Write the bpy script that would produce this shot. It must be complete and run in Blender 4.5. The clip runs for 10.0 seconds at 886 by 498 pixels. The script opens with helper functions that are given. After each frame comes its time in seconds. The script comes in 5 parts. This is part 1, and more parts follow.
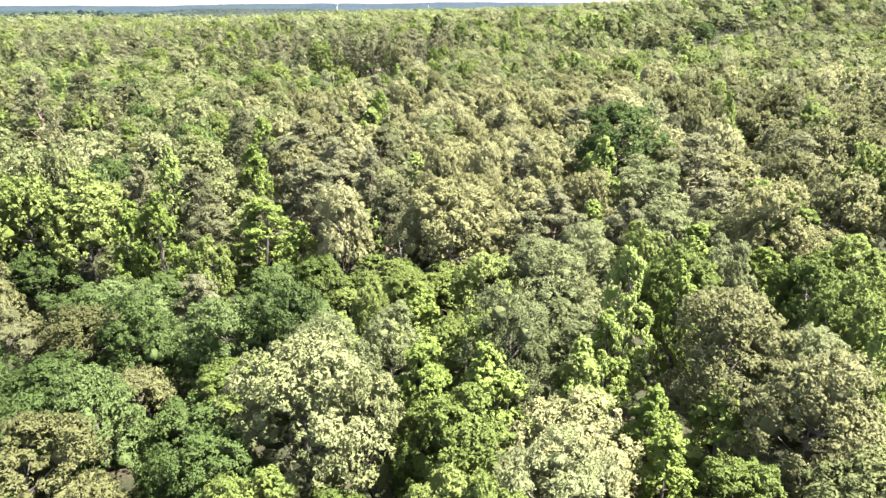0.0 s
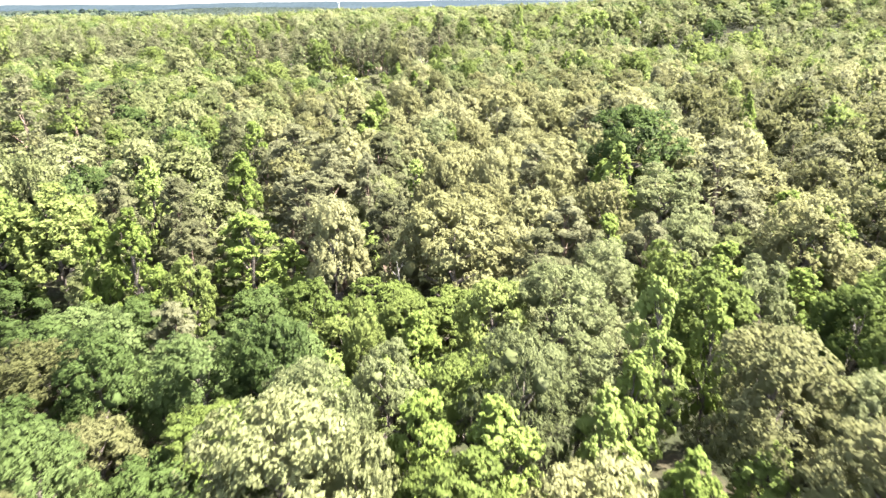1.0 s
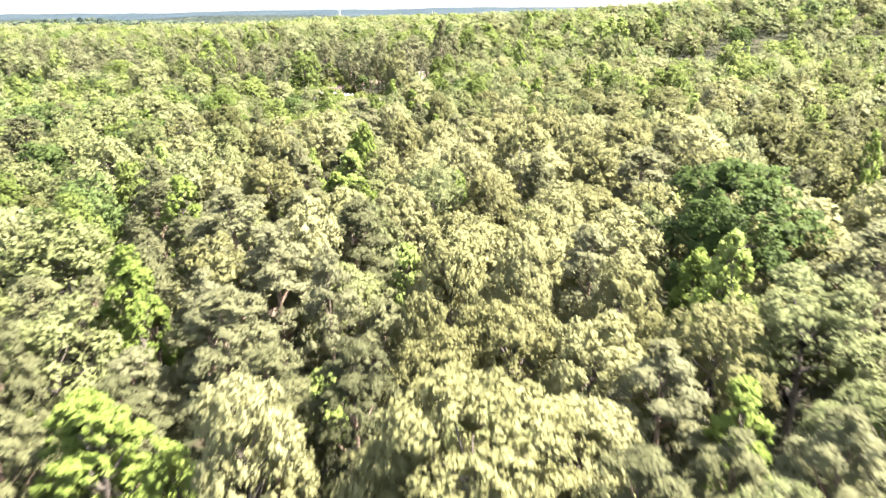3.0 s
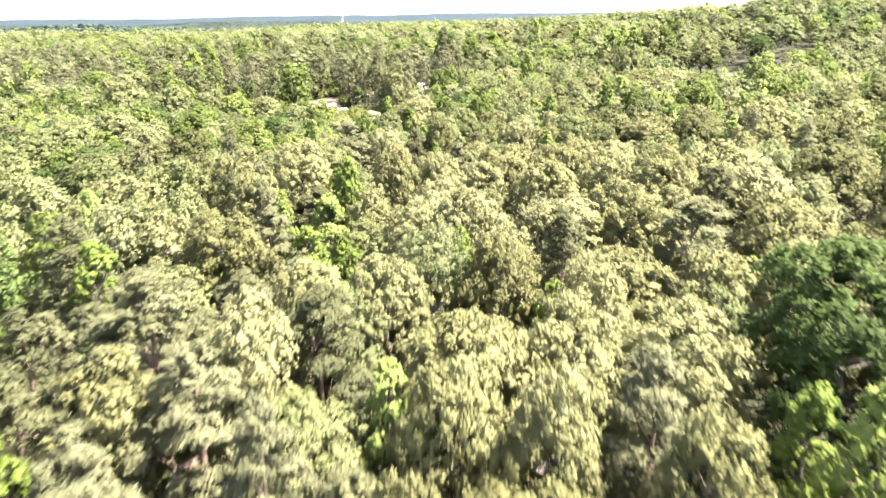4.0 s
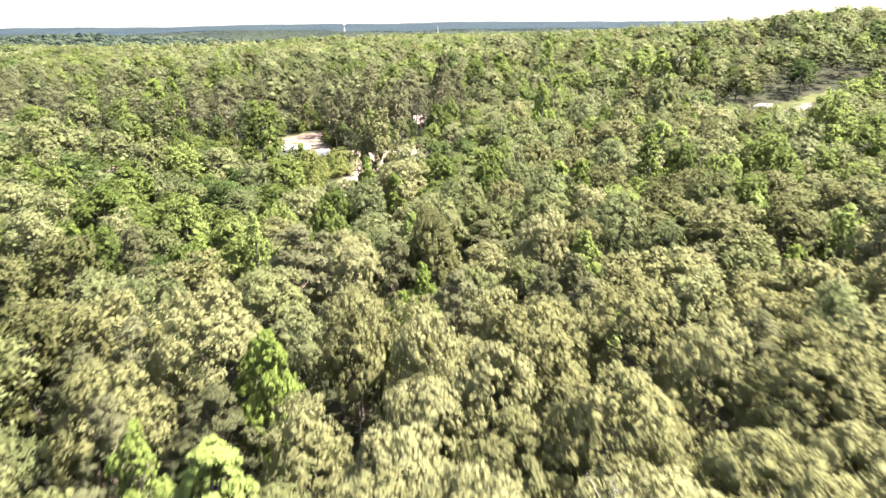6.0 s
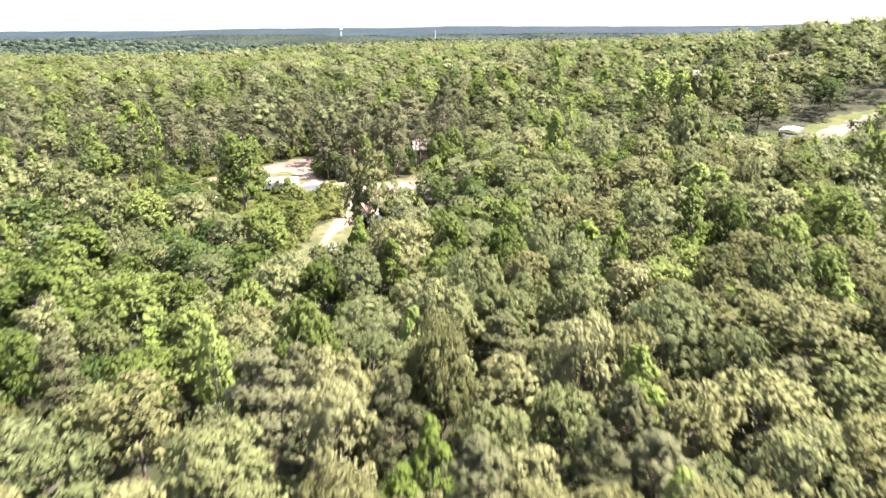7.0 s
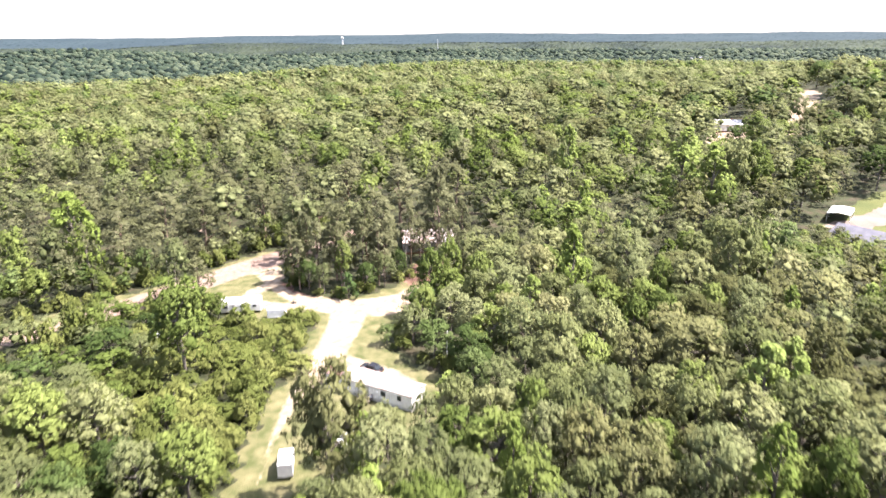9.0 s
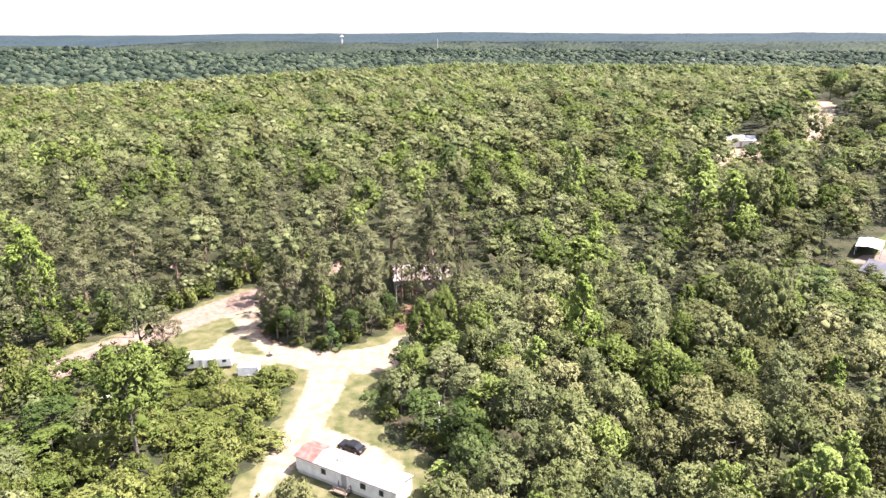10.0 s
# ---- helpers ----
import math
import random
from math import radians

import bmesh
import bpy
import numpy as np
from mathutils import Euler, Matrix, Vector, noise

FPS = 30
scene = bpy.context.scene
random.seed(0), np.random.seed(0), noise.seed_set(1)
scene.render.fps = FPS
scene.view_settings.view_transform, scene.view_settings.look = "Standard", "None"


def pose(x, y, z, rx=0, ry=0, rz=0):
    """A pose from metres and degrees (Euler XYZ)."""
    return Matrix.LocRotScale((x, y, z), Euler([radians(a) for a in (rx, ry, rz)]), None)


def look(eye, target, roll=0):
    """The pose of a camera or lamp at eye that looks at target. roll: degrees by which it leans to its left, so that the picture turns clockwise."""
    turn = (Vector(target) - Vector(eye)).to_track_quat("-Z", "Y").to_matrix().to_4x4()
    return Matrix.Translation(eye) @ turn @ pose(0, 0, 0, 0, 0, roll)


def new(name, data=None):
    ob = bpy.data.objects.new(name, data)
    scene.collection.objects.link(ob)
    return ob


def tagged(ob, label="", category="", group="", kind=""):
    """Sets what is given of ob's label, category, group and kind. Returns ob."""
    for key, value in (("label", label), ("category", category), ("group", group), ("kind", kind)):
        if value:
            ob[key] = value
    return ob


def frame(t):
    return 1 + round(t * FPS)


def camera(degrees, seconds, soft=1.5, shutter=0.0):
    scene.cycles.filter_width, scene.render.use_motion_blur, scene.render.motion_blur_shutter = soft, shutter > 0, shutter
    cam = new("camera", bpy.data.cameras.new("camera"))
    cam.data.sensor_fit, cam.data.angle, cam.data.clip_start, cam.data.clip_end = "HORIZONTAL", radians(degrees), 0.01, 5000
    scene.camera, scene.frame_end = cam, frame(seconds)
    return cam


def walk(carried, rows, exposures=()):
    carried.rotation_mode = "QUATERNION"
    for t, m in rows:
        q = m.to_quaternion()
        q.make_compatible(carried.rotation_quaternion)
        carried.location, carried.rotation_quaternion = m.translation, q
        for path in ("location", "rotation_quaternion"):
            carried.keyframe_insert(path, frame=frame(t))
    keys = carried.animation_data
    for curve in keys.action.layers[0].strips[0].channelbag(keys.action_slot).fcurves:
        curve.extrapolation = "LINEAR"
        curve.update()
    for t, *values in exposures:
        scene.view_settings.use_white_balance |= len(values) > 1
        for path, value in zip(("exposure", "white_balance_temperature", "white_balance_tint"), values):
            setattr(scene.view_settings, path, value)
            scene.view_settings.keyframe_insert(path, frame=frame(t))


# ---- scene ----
# A low flight forwards over mixed woodland that rises towards a sandy clearing with a mobile home.
cam = camera(66.0, 10.0, soft=1.5, shutter=0.55)
PATH = [
    (0, (2.705, 7.321, 34.082), (2.696, 9.201, 33.399), -0.2),
    (0.5, (2.626, 9.399, 34.009), (2.615, 11.278, 33.323), -0.3),
    (1, (2.731, 14.306, 33.875), (2.714, 16.183, 33.187), -0.4),
    (1.5, (2.725, 21.082, 33.794), (2.705, 22.959, 33.105), -0.5),
    (2, (2.649, 29.165, 33.671), (2.627, 31.044, 32.986), -0.6),
    (3.5, (2.141, 58.122, 33.375), (2.115, 60.008, 32.713), -0.6),
    (4, (2.468, 68.188, 33.928), (2.437, 70.077, 33.273), -0.6),
    (4.5, (2.802, 78.502, 35.754), (2.768, 80.394, 35.106), -0.6),
    (5, (3.367, 88.482, 37.954), (3.328, 90.376, 37.312), -0.6),
    (5.5, (3.806, 98.325, 38.346), (3.764, 100.219, 37.707), -0.6),
    (7, (1.431, 131.248, 42.829), (1.401, 133.147, 42.202), -0.4),
    (7.5, (1.873, 141.733, 47.261), (1.839, 143.633, 46.639), -0.4),
    (8, (2.145, 151.821, 51.868), (2.111, 153.723, 51.249), -0.3),
    (8.5, (2.653, 161.543, 56.421), (2.617, 163.445, 55.805), -0.4),
    (9, (3.116, 171.327, 60.78), (3.078, 173.229, 60.163), -0.4),
    (9.2, (3.35, 177.0, 62.9), (3.31, 178.902, 62.283), -0.4),
    (9.3, (3.45, 180.6, 63.9), (3.412, 182.505, 63.291), -0.4),
    (9.5, (3.753, 185.215, 64.907), (3.715, 187.119, 64.296), -0.3),
    (10, (4.005, 190.258, 65.361), (3.969, 192.158, 64.739), -0.1),
]

walk(cam, [(t, look(eye, target, roll)) for t, eye, target, roll in PATH],
     exposures=[(0.0, 2.46, 6450, 17), (0.5, 2.62, 6500, 17), (1.0, 2.73, 6550, 17), (1.5, 2.8, 6600, 17), (3.5, 2.86, 6750, 18), (5.5, 2.43, 6750, 18), (7.0, 2.27, 6600, 20), (8.5, 2.28, 6520, 21), (10.0, 2.02, 6500, 22)])

# ---------------------------------------------------------------- light
SUN_AZ, SUN_EL = 88.0, 59.0          # degrees: azimuth clockwise from the flight's direction
world = bpy.data.worlds.new("hazy_sky")
scene.world = world
world.use_nodes = True
nt = world.node_tree
sky = nt.nodes.new("ShaderNodeTexSky")
sky.sky_type = "NISHITA"
sky.sun_disc = False
sky.sun_elevation, sky.sun_rotation = radians(SUN_EL), radians(SUN_AZ)
sky.air_density, sky.dust_density, sky.ozone_density = 1.0, 1.5, 1.0
nt.nodes["Background"].inputs[1].default_value = 0.08
nt.links.new(sky.outputs[0], nt.nodes["Background"].inputs[0])
veil = nt.nodes.new("ShaderNodeBackground")          # thin bright summer cloud in front of the blue
veil.inputs[0].default_value, veil.inputs[1].default_value = (1.0, 0.99, 0.975, 1), 0.16
both = nt.nodes.new("ShaderNodeAddShader")
nt.links.new(nt.nodes["Background"].outputs[0], both.inputs[0])
nt.links.new(veil.outputs[0], both.inputs[1])
nt.links.new(both.outputs[0], nt.nodes["World Output"].inputs["Surface"])
sun = new("sun", bpy.data.lights.new("sun", "SUN"))
sun.data.energy, sun.data.angle, sun.data.color = 4.95, radians(0.9), (1.0, 0.95, 0.86)
to_sun = Vector((math.sin(radians(SUN_AZ)) * math.cos(radians(SUN_EL)), math.cos(radians(SUN_AZ)) * math.cos(radians(SUN_EL)), math.sin(radians(SUN_EL))))
sun.matrix_world = look(to_sun * 400, (0, 0, 0))


# ---------------------------------------------------------------- materials
def material(name, stops, scale=1.0, rough=0.8, metal=0.0, bump=0.0, bump_scale=8.0, detail=5.0, grain=0.0, grain_scale=30.0, sheen=0.3):
    """A surface whose colour wanders between stops over noise of that scale, with a finer grain and a little relief."""
    m = bpy.data.materials.new(name)
    m.use_nodes = True
    n, l = m.node_tree.nodes, m.node_tree.links
    p = n["Principled BSDF"]
    p.inputs["Roughness"].default_value, p.inputs["Metallic"].default_value = rough, metal
    p.inputs["Specular IOR Level"].default_value = sheen
    co = n.new("ShaderNodeTexCoord")
    tex = n.new("ShaderNodeTexNoise")
    tex.inputs["Scale"].default_value, tex.inputs["Detail"].default_value = scale, detail
    l.new(co.outputs["Object"], tex.inputs["Vector"])
    ramp = n.new("ShaderNodeValToRGB")
    ramp.color_ramp.elements[0].position, ramp.color_ramp.elements[1].position = 0.32, 0.68
    for i, c in enumerate(stops):
        e = ramp.color_ramp.elements[i] if i < 2 else ramp.color_ramp.elements.new(0.5)
        e.color = (*c, 1)
    l.new(tex.outputs["Fac"], ramp.inputs["Fac"])
    out = ramp.outputs["Color"]
    if grain:
        fine = n.new("ShaderNodeTexNoise")
        fine.inputs["Scale"].default_value, fine.inputs["Detail"].default_value = grain_scale, 3
        l.new(co.outputs["Object"], fine.inputs["Vector"])
        rng = n.new("ShaderNodeMapRange")
        rng.inputs["From Min"].default_value, rng.inputs["From Max"].default_value = 0.3, 0.7
        rng.inputs["To Min"].default_value, rng.inputs["To Max"].default_value = 1 - grain, 1 + grain
        l.new(fine.outputs["Fac"], rng.inputs["Value"])
        mul = n.new("ShaderNodeVectorMath")
        mul.operation = "SCALE"
        l.new(out, mul.inputs[0])
        l.new(rng.outputs[0], mul.inputs["Scale"])
        out = mul.outputs[0]
    l.new(out, p.inputs["Base Color"])
    if bump:
        b = n.new("ShaderNodeBump")
        b.inputs["Strength"].default_value, b.inputs["Distance"].default_value = bump, 0.1
        rough_tex = n.new("ShaderNodeTexNoise")
        rough_tex.inputs["Scale"].default_value = bump_scale
        l.new(co.outputs["Object"], rough_tex.inputs["Vector"])
        l.new(rough_tex.outputs["Fac"], b.inputs["Height"])
        l.new(b.outputs[0], p.inputs["Normal"])
    return m


def foliage(name, dark, mid, pale, through_light=0.45, rough=0.6, patch=0.35, sheen=0.1, joined=False, stands=0.085):
    """Leaves: every leaf its own tone, every tree its own shift, patches over the crown; partly lets light through."""
    m = bpy.data.materials.new(name)
    m.use_nodes = True
    n, l = m.node_tree.nodes, m.node_tree.links
    p = n["Principled BSDF"]
    p.inputs["Roughness"].default_value = rough
    p.inputs["Specular IOR Level"].default_value = sheen
    geo, info, co = n.new("ShaderNodeNewGeometry"), n.new("ShaderNodeObjectInfo"), n.new("ShaderNodeTexCoord")
    tex = n.new("ShaderNodeTexNoise")
    tex.inputs["Scale"].default_value, tex.inputs["Detail"].default_value = patch, 3
    l.new(co.outputs["Object"], tex.inputs["Vector"])
    a = n.new("ShaderNodeMath")                       # leaf to leaf
    a.operation = "MULTIPLY_ADD"
    a.inputs[1].default_value = 0.22
    l.new(geo.outputs["Random Per Island"], a.inputs[0])
    b = n.new("ShaderNodeMath")                       # tree to tree
    b.operation = "MULTIPLY_ADD"
    b.inputs[1].default_value = 1.05
    if joined:                                        # many trees in one mesh carry their own tone
        tone = n.new("ShaderNodeAttribute")
        tone.attribute_name = "tone"
        l.new(tone.outputs["Fac"], b.inputs[0])
    else:
        l.new(info.outputs["Random"], b.inputs[0])
    c = n.new("ShaderNodeMath")                       # patches in the crown
    c.operation = "MULTIPLY_ADD"
    c.inputs[1].default_value, c.inputs[2].default_value = 0.35, -0.66
    l.new(tex.outputs["Fac"], c.inputs[0])
    stand = n.new("ShaderNodeTexNoise")               # stands of paler and darker trees
    stand.inputs["Scale"].default_value, stand.inputs["Detail"].default_value = stands, 2
    l.new(geo.outputs["Position"], stand.inputs["Vector"])
    d = n.new("ShaderNodeMath")
    d.operation = "MULTIPLY_ADD"
    d.inputs[1].default_value = 0.75
    l.new(stand.outputs["Fac"], d.inputs[0])
    l.new(c.outputs[0], d.inputs[2])
    l.new(d.outputs[0], b.inputs[2])
    l.new(b.outputs[0], a.inputs[2])
    ramp = n.new("ShaderNodeValToRGB")
    ramp.color_ramp.elements[0].color, ramp.color_ramp.elements[1].color = (*dark, 1), (*pale, 1)
    ramp.color_ramp.elements.new(0.45).color = (*mid, 1)
    l.new(a.outputs[0], ramp.inputs["Fac"])
    l.new(ramp.outputs["Color"], p.inputs["Base Color"])
    t = n.new("ShaderNodeBsdfTranslucent")
    l.new(ramp.outputs["Color"], t.inputs["Color"])
    # a spray of many small leaves takes light by the side of the crown that it clothes
    side = n.new("ShaderNodeAttribute")
    side.attribute_name = "crown_side"
    turn = n.new("ShaderNodeVectorTransform")
    turn.vector_type, turn.convert_from, turn.convert_to = "NORMAL", "OBJECT", "WORLD"
    l.new(side.outputs["Vector"], turn.inputs[0])
    l.new(turn.outputs[0], p.inputs["Normal"])
    away = n.new("ShaderNodeVectorMath")
    away.operation = "SCALE"
    away.inputs["Scale"].default_value = -1
    l.new(turn.outputs[0], away.inputs[0])
    l.new(away.outputs[0], t.inputs["Normal"])
    mix = n.new("ShaderNodeMixShader")
    mix.inputs[0].default_value = through_light
    l.new(p.outputs[0], mix.inputs[1])
    l.new(t.outputs[0], mix.inputs[2])
    l.new(mix.outputs[0], n["Material Output"].inputs["Surface"])
    return m


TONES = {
    "G": ("oak_leaf_grey_green", (0.090, 0.108, 0.041), (0.135, 0.156, 0.062), (0.187, 0.204, 0.092)),
    "T": ("oak_leaf_tan_olive", (0.128, 0.131, 0.054), (0.186, 0.193, 0.084), (0.214, 0.220, 0.104)),
    "R": ("oak_leaf_brown_olive", (0.062, 0.069, 0.025), (0.095, 0.102, 0.040), (0.136, 0.143, 0.062)),
    "Y": ("tulip_leaf_yellow_green", (0.108, 0.154, 0.033), (0.160, 0.219, 0.050), (0.212, 0.276, 0.080)),
    "B": ("sweetgum_leaf_bright_green", (0.070, 0.101, 0.024), (0.107, 0.144, 0.036), (0.158, 0.199, 0.057)),
    "D": ("leaf_deep_green", (0.042, 0.067, 0.019), (0.064, 0.099, 0.028), (0.105, 0.145, 0.051)),
    "Q": ("willow_oak_leaf_soft_green", (0.095, 0.114, 0.047), (0.137, 0.161, 0.069), (0.177, 0.197, 0.092)),
    "P": ("pine_needle_olive", (0.079, 0.087, 0.042), (0.116, 0.124, 0.060), (0.150, 0.158, 0.084)),
    "S": ("shrub_leaf_green", (0.074, 0.094, 0.024), (0.109, 0.134, 0.036), (0.159, 0.179, 0.055)),
    "C": ("cedar_green", (0.047, 0.084, 0.026), (0.069, 0.116, 0.037), (0.105, 0.155, 0.054)),
}
LEAF = {k: foliage(*v) for k, v in TONES.items()}
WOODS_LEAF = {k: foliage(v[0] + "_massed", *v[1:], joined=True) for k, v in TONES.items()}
BARK = material("bark_grey", [(0.07, 0.06, 0.05), (0.16, 0.14, 0.115)], 3.0, 0.9, bump=0.6, bump_scale=14, grain=0.3)
BARK_PINE = material("bark_pine", [(0.12, 0.085, 0.06), (0.25, 0.19, 0.145)], 2.5, 0.9, bump=0.6, bump_scale=10, grain=0.3)
BARK_PALE = material("bark_bleached", [(0.16, 0.145, 0.125), (0.30, 0.28, 0.25)], 3.0, 0.9, bump=0.4, bump_scale=14, grain=0.2)
LITTER = material("leaf_litter", [(0.020, 0.019, 0.010), (0.050, 0.042, 0.025), (0.028, 0.035, 0.013)], 0.25, 0.95, bump=0.8, bump_scale=2.5, grain=0.4, grain_scale=3.0)
SAND = material("sandy_dirt", [(0.20, 0.145, 0.098), (0.33, 0.265, 0.195), (0.26, 0.205, 0.145)], 0.13, 0.95, bump=0.5, bump_scale=3, grain=0.16, grain_scale=2.0)
ROAD = material("clay_gravel", [(0.13, 0.10, 0.085), (0.20, 0.165, 0.14)], 0.18, 0.95, bump=0.5, bump_scale=5, grain=0.15, grain_scale=3.0)
LAWN = material("mown_lawn", [(0.055, 0.070, 0.020), (0.095, 0.102, 0.034)], 0.12, 0.95, bump=0.6, bump_scale=6, grain=0.18, grain_scale=4.0)


# ---------------------------------------------------------------- ground
def smooth(a, b, v):
    t = np.clip((v - a) / (b - a), 0, 1)
    return t * t * (3 - 2 * t)


def ground(x, y):
    """The lie of the land: level to the clearing, a hill beyond on one side, a gentle rise, then a wide valley and far hills."""
    hill = 21 * np.exp(-(((x - 270) / 150) ** 2 + ((y - 570) / 150) ** 2))
    rise = 7 * smooth(335, 440, y) * (1 - 0.6 * smooth(-40, -220, x))
    valley = -30 * smooth(950, 1500, y + 0.15 * np.maximum(x, 0) - 0.75 * np.minimum(x, 0))
    far = 33 * smooth(2600, 4300, y) + 24 * smooth(1500, 2600, y) * (1 - 0.75 * smooth(2700, 3400, y)) * np.sin(x / 330 + y / 420) * np.cos(y / 310 + x / 1300)
    roll = 2.0 * np.sin(x / 61 + 1) * np.sin(y / 83) * smooth(345, 480, y)
    return hill + rise + valley + far + roll


def mesh_object(name, verts, faces, mat, parent=None, smooth_shade=False):
    me = bpy.data.meshes.new(name)
    me.from_pydata([tuple(v) for v in verts] if not isinstance(verts, list) else verts, [], faces if isinstance(faces, list) else faces.tolist())
    me.materials.append(mat)
    if smooth_shade:
        me.polygons.foreach_set("use_smooth", [True] * len(me.polygons))
    me.update()
    ob = new(name, me)
    ob.parent = parent
    return ob


def axis(*spans):
    out = []
    for a, b, step in spans:
        out += list(np.arange(a, b, step))
    return np.array(out + [spans[-1][1]])


gx = axis((-4200, -600, 150), (-600, -160, 40), (-160, 280, 8), (280, 600, 40), (600, 4200, 150))
gy = axis((-400, -40, 60), (-40, 700, 8), (700, 1600, 40), (1600, 4960, 120))
GX, GY = np.meshgrid(gx, gy)
gverts = np.stack([GX.ravel(), GY.ravel(), ground(GX, GY).ravel()], 1)
cols, rows_n = len(gx), len(gy)
ii = (np.arange(rows_n - 1)[:, None] * cols + np.arange(cols - 1)[None]).ravel()
gfaces = np.stack([ii, ii + 1, ii + cols + 1, ii + cols], 1)
tagged(mesh_object("ground", gverts, gfaces, LITTER, smooth_shade=True), "brown leaf-littered forest floor reaching to the horizon", "ground", kind="structure")


def inside(poly, x, y):
    hit = False
    for (x0, y0), (x1, y1) in zip(poly, poly[1:] + poly[:1]):
        if (y0 > y) != (y1 > y) and x < (x1 - x0) * (y - y0) / (y1 - y0) + x0:
            hit = not hit
    return hit


def ragged(poly, seed, step=1.5, wander=0.9):
    """The outline of a worn patch of ground: the polygon's sides broken up and frayed."""
    r = random.Random(seed)
    out = []
    for (x0, y0), (x1, y1) in zip(poly, poly[1:] + poly[:1]):
        k = max(1, int(math.hypot(x1 - x0, y1 - y0) / step))
        for i in range(k):
            f = i / k
            x, y = x0 + (x1 - x0) * f, y0 + (y1 - y0) * f
            out.append((x + r.uniform(-wander, wander) + 0.8 * math.sin(y * 0.9 + seed), y + r.uniform(-wander, wander) + 0.8 * math.sin(x * 0.8)))
    return out


def patch(name, poly, lift, mat, seed, label, category):
    pts = ragged(poly, seed)
    bm = bmesh.new()
    f = bm.faces.new([bm.verts.new((x, y, 0)) for x, y in pts])
    bmesh.ops.triangulate(bm, faces=[f])
    bmesh.ops.subdivide_edges(bm, edges=[e for e in bm.edges if e.calc_length() > 6], cuts=3)
    bmesh.ops.triangulate(bm, faces=bm.faces[:])
    for v in bm.verts:
        v.co.z = float(ground(v.co.x, v.co.y)) + lift
    me = bpy.data.meshes.new(name)
    bmesh.ops.recalc_face_normals(bm, faces=bm.faces[:])
    bm.to_mesh(me)
    bm.free()
    me.materials.append(mat)
    return tagged(new(name, me), label, category, kind="structure")


CLEARING = [(-46, 352), (-42, 335), (-37, 325.5), (-31, 321.5), (-24, 320), (-16, 323.5), (-9.5, 331), (-5, 333), (-2, 320), (-4.5, 313), (-7, 308), (-11, 304), (-10.5, 295), (-8, 289), (-3, 285),
            (3, 279), (4, 268), (-4, 262), (-12, 254), (-19, 246), (-21, 236), (-27, 236), (-28.5, 258), (-28.5, 277), (-27.5, 284), (-27.5, 292), (-27, 302), (-28, 309), (-34, 306), (-44, 306), (-52, 316), (-60, 327)]
ROADWAY = [(-140, 262), (-108, 287), (-87, 311), (-80, 318.5), (-71.5, 326.5), (-63.5, 338), (-54, 350.5), (-46, 358), (-30, 372), (-26, 368), (-42, 349), (-46, 343), (-51, 333.5), (-58.5, 325.8), (-67, 316.8), (-73.5, 307.5), (-82, 302), (-104, 279), (-136, 254)]
YARD = [(110, 345), (117, 336), (127, 338), (136, 370), (150, 378), (172, 392), (174, 408), (150, 400), (138, 392), (127, 384), (119, 370)]
FAR_YARD = [(110, 462), (124, 460), (134, 478), (142, 500), (134, 508), (124, 500), (117, 484)]
FAR_LANE = [(148, 476), (156, 474), (172, 500), (192, 536), (214, 580), (220, 606), (210, 608), (192, 566), (170, 522)]
HOUSE_LOT = [(-14, 338), (8, 338), (10, 372), (-18, 372)]
HOLLOW = [(-42, 72), (-42, 65), (-37, 62), (-33.5, 65), (-35, 71), (-38, 73)]      # a dark gap in the wood
OPEN = [HOLLOW, HOUSE_LOT, CLEARING, ROADWAY, YARD, FAR_YARD, FAR_LANE]
YARD_GROUND = bpy.data.materials.new("sand_grass_clay_and_shade")


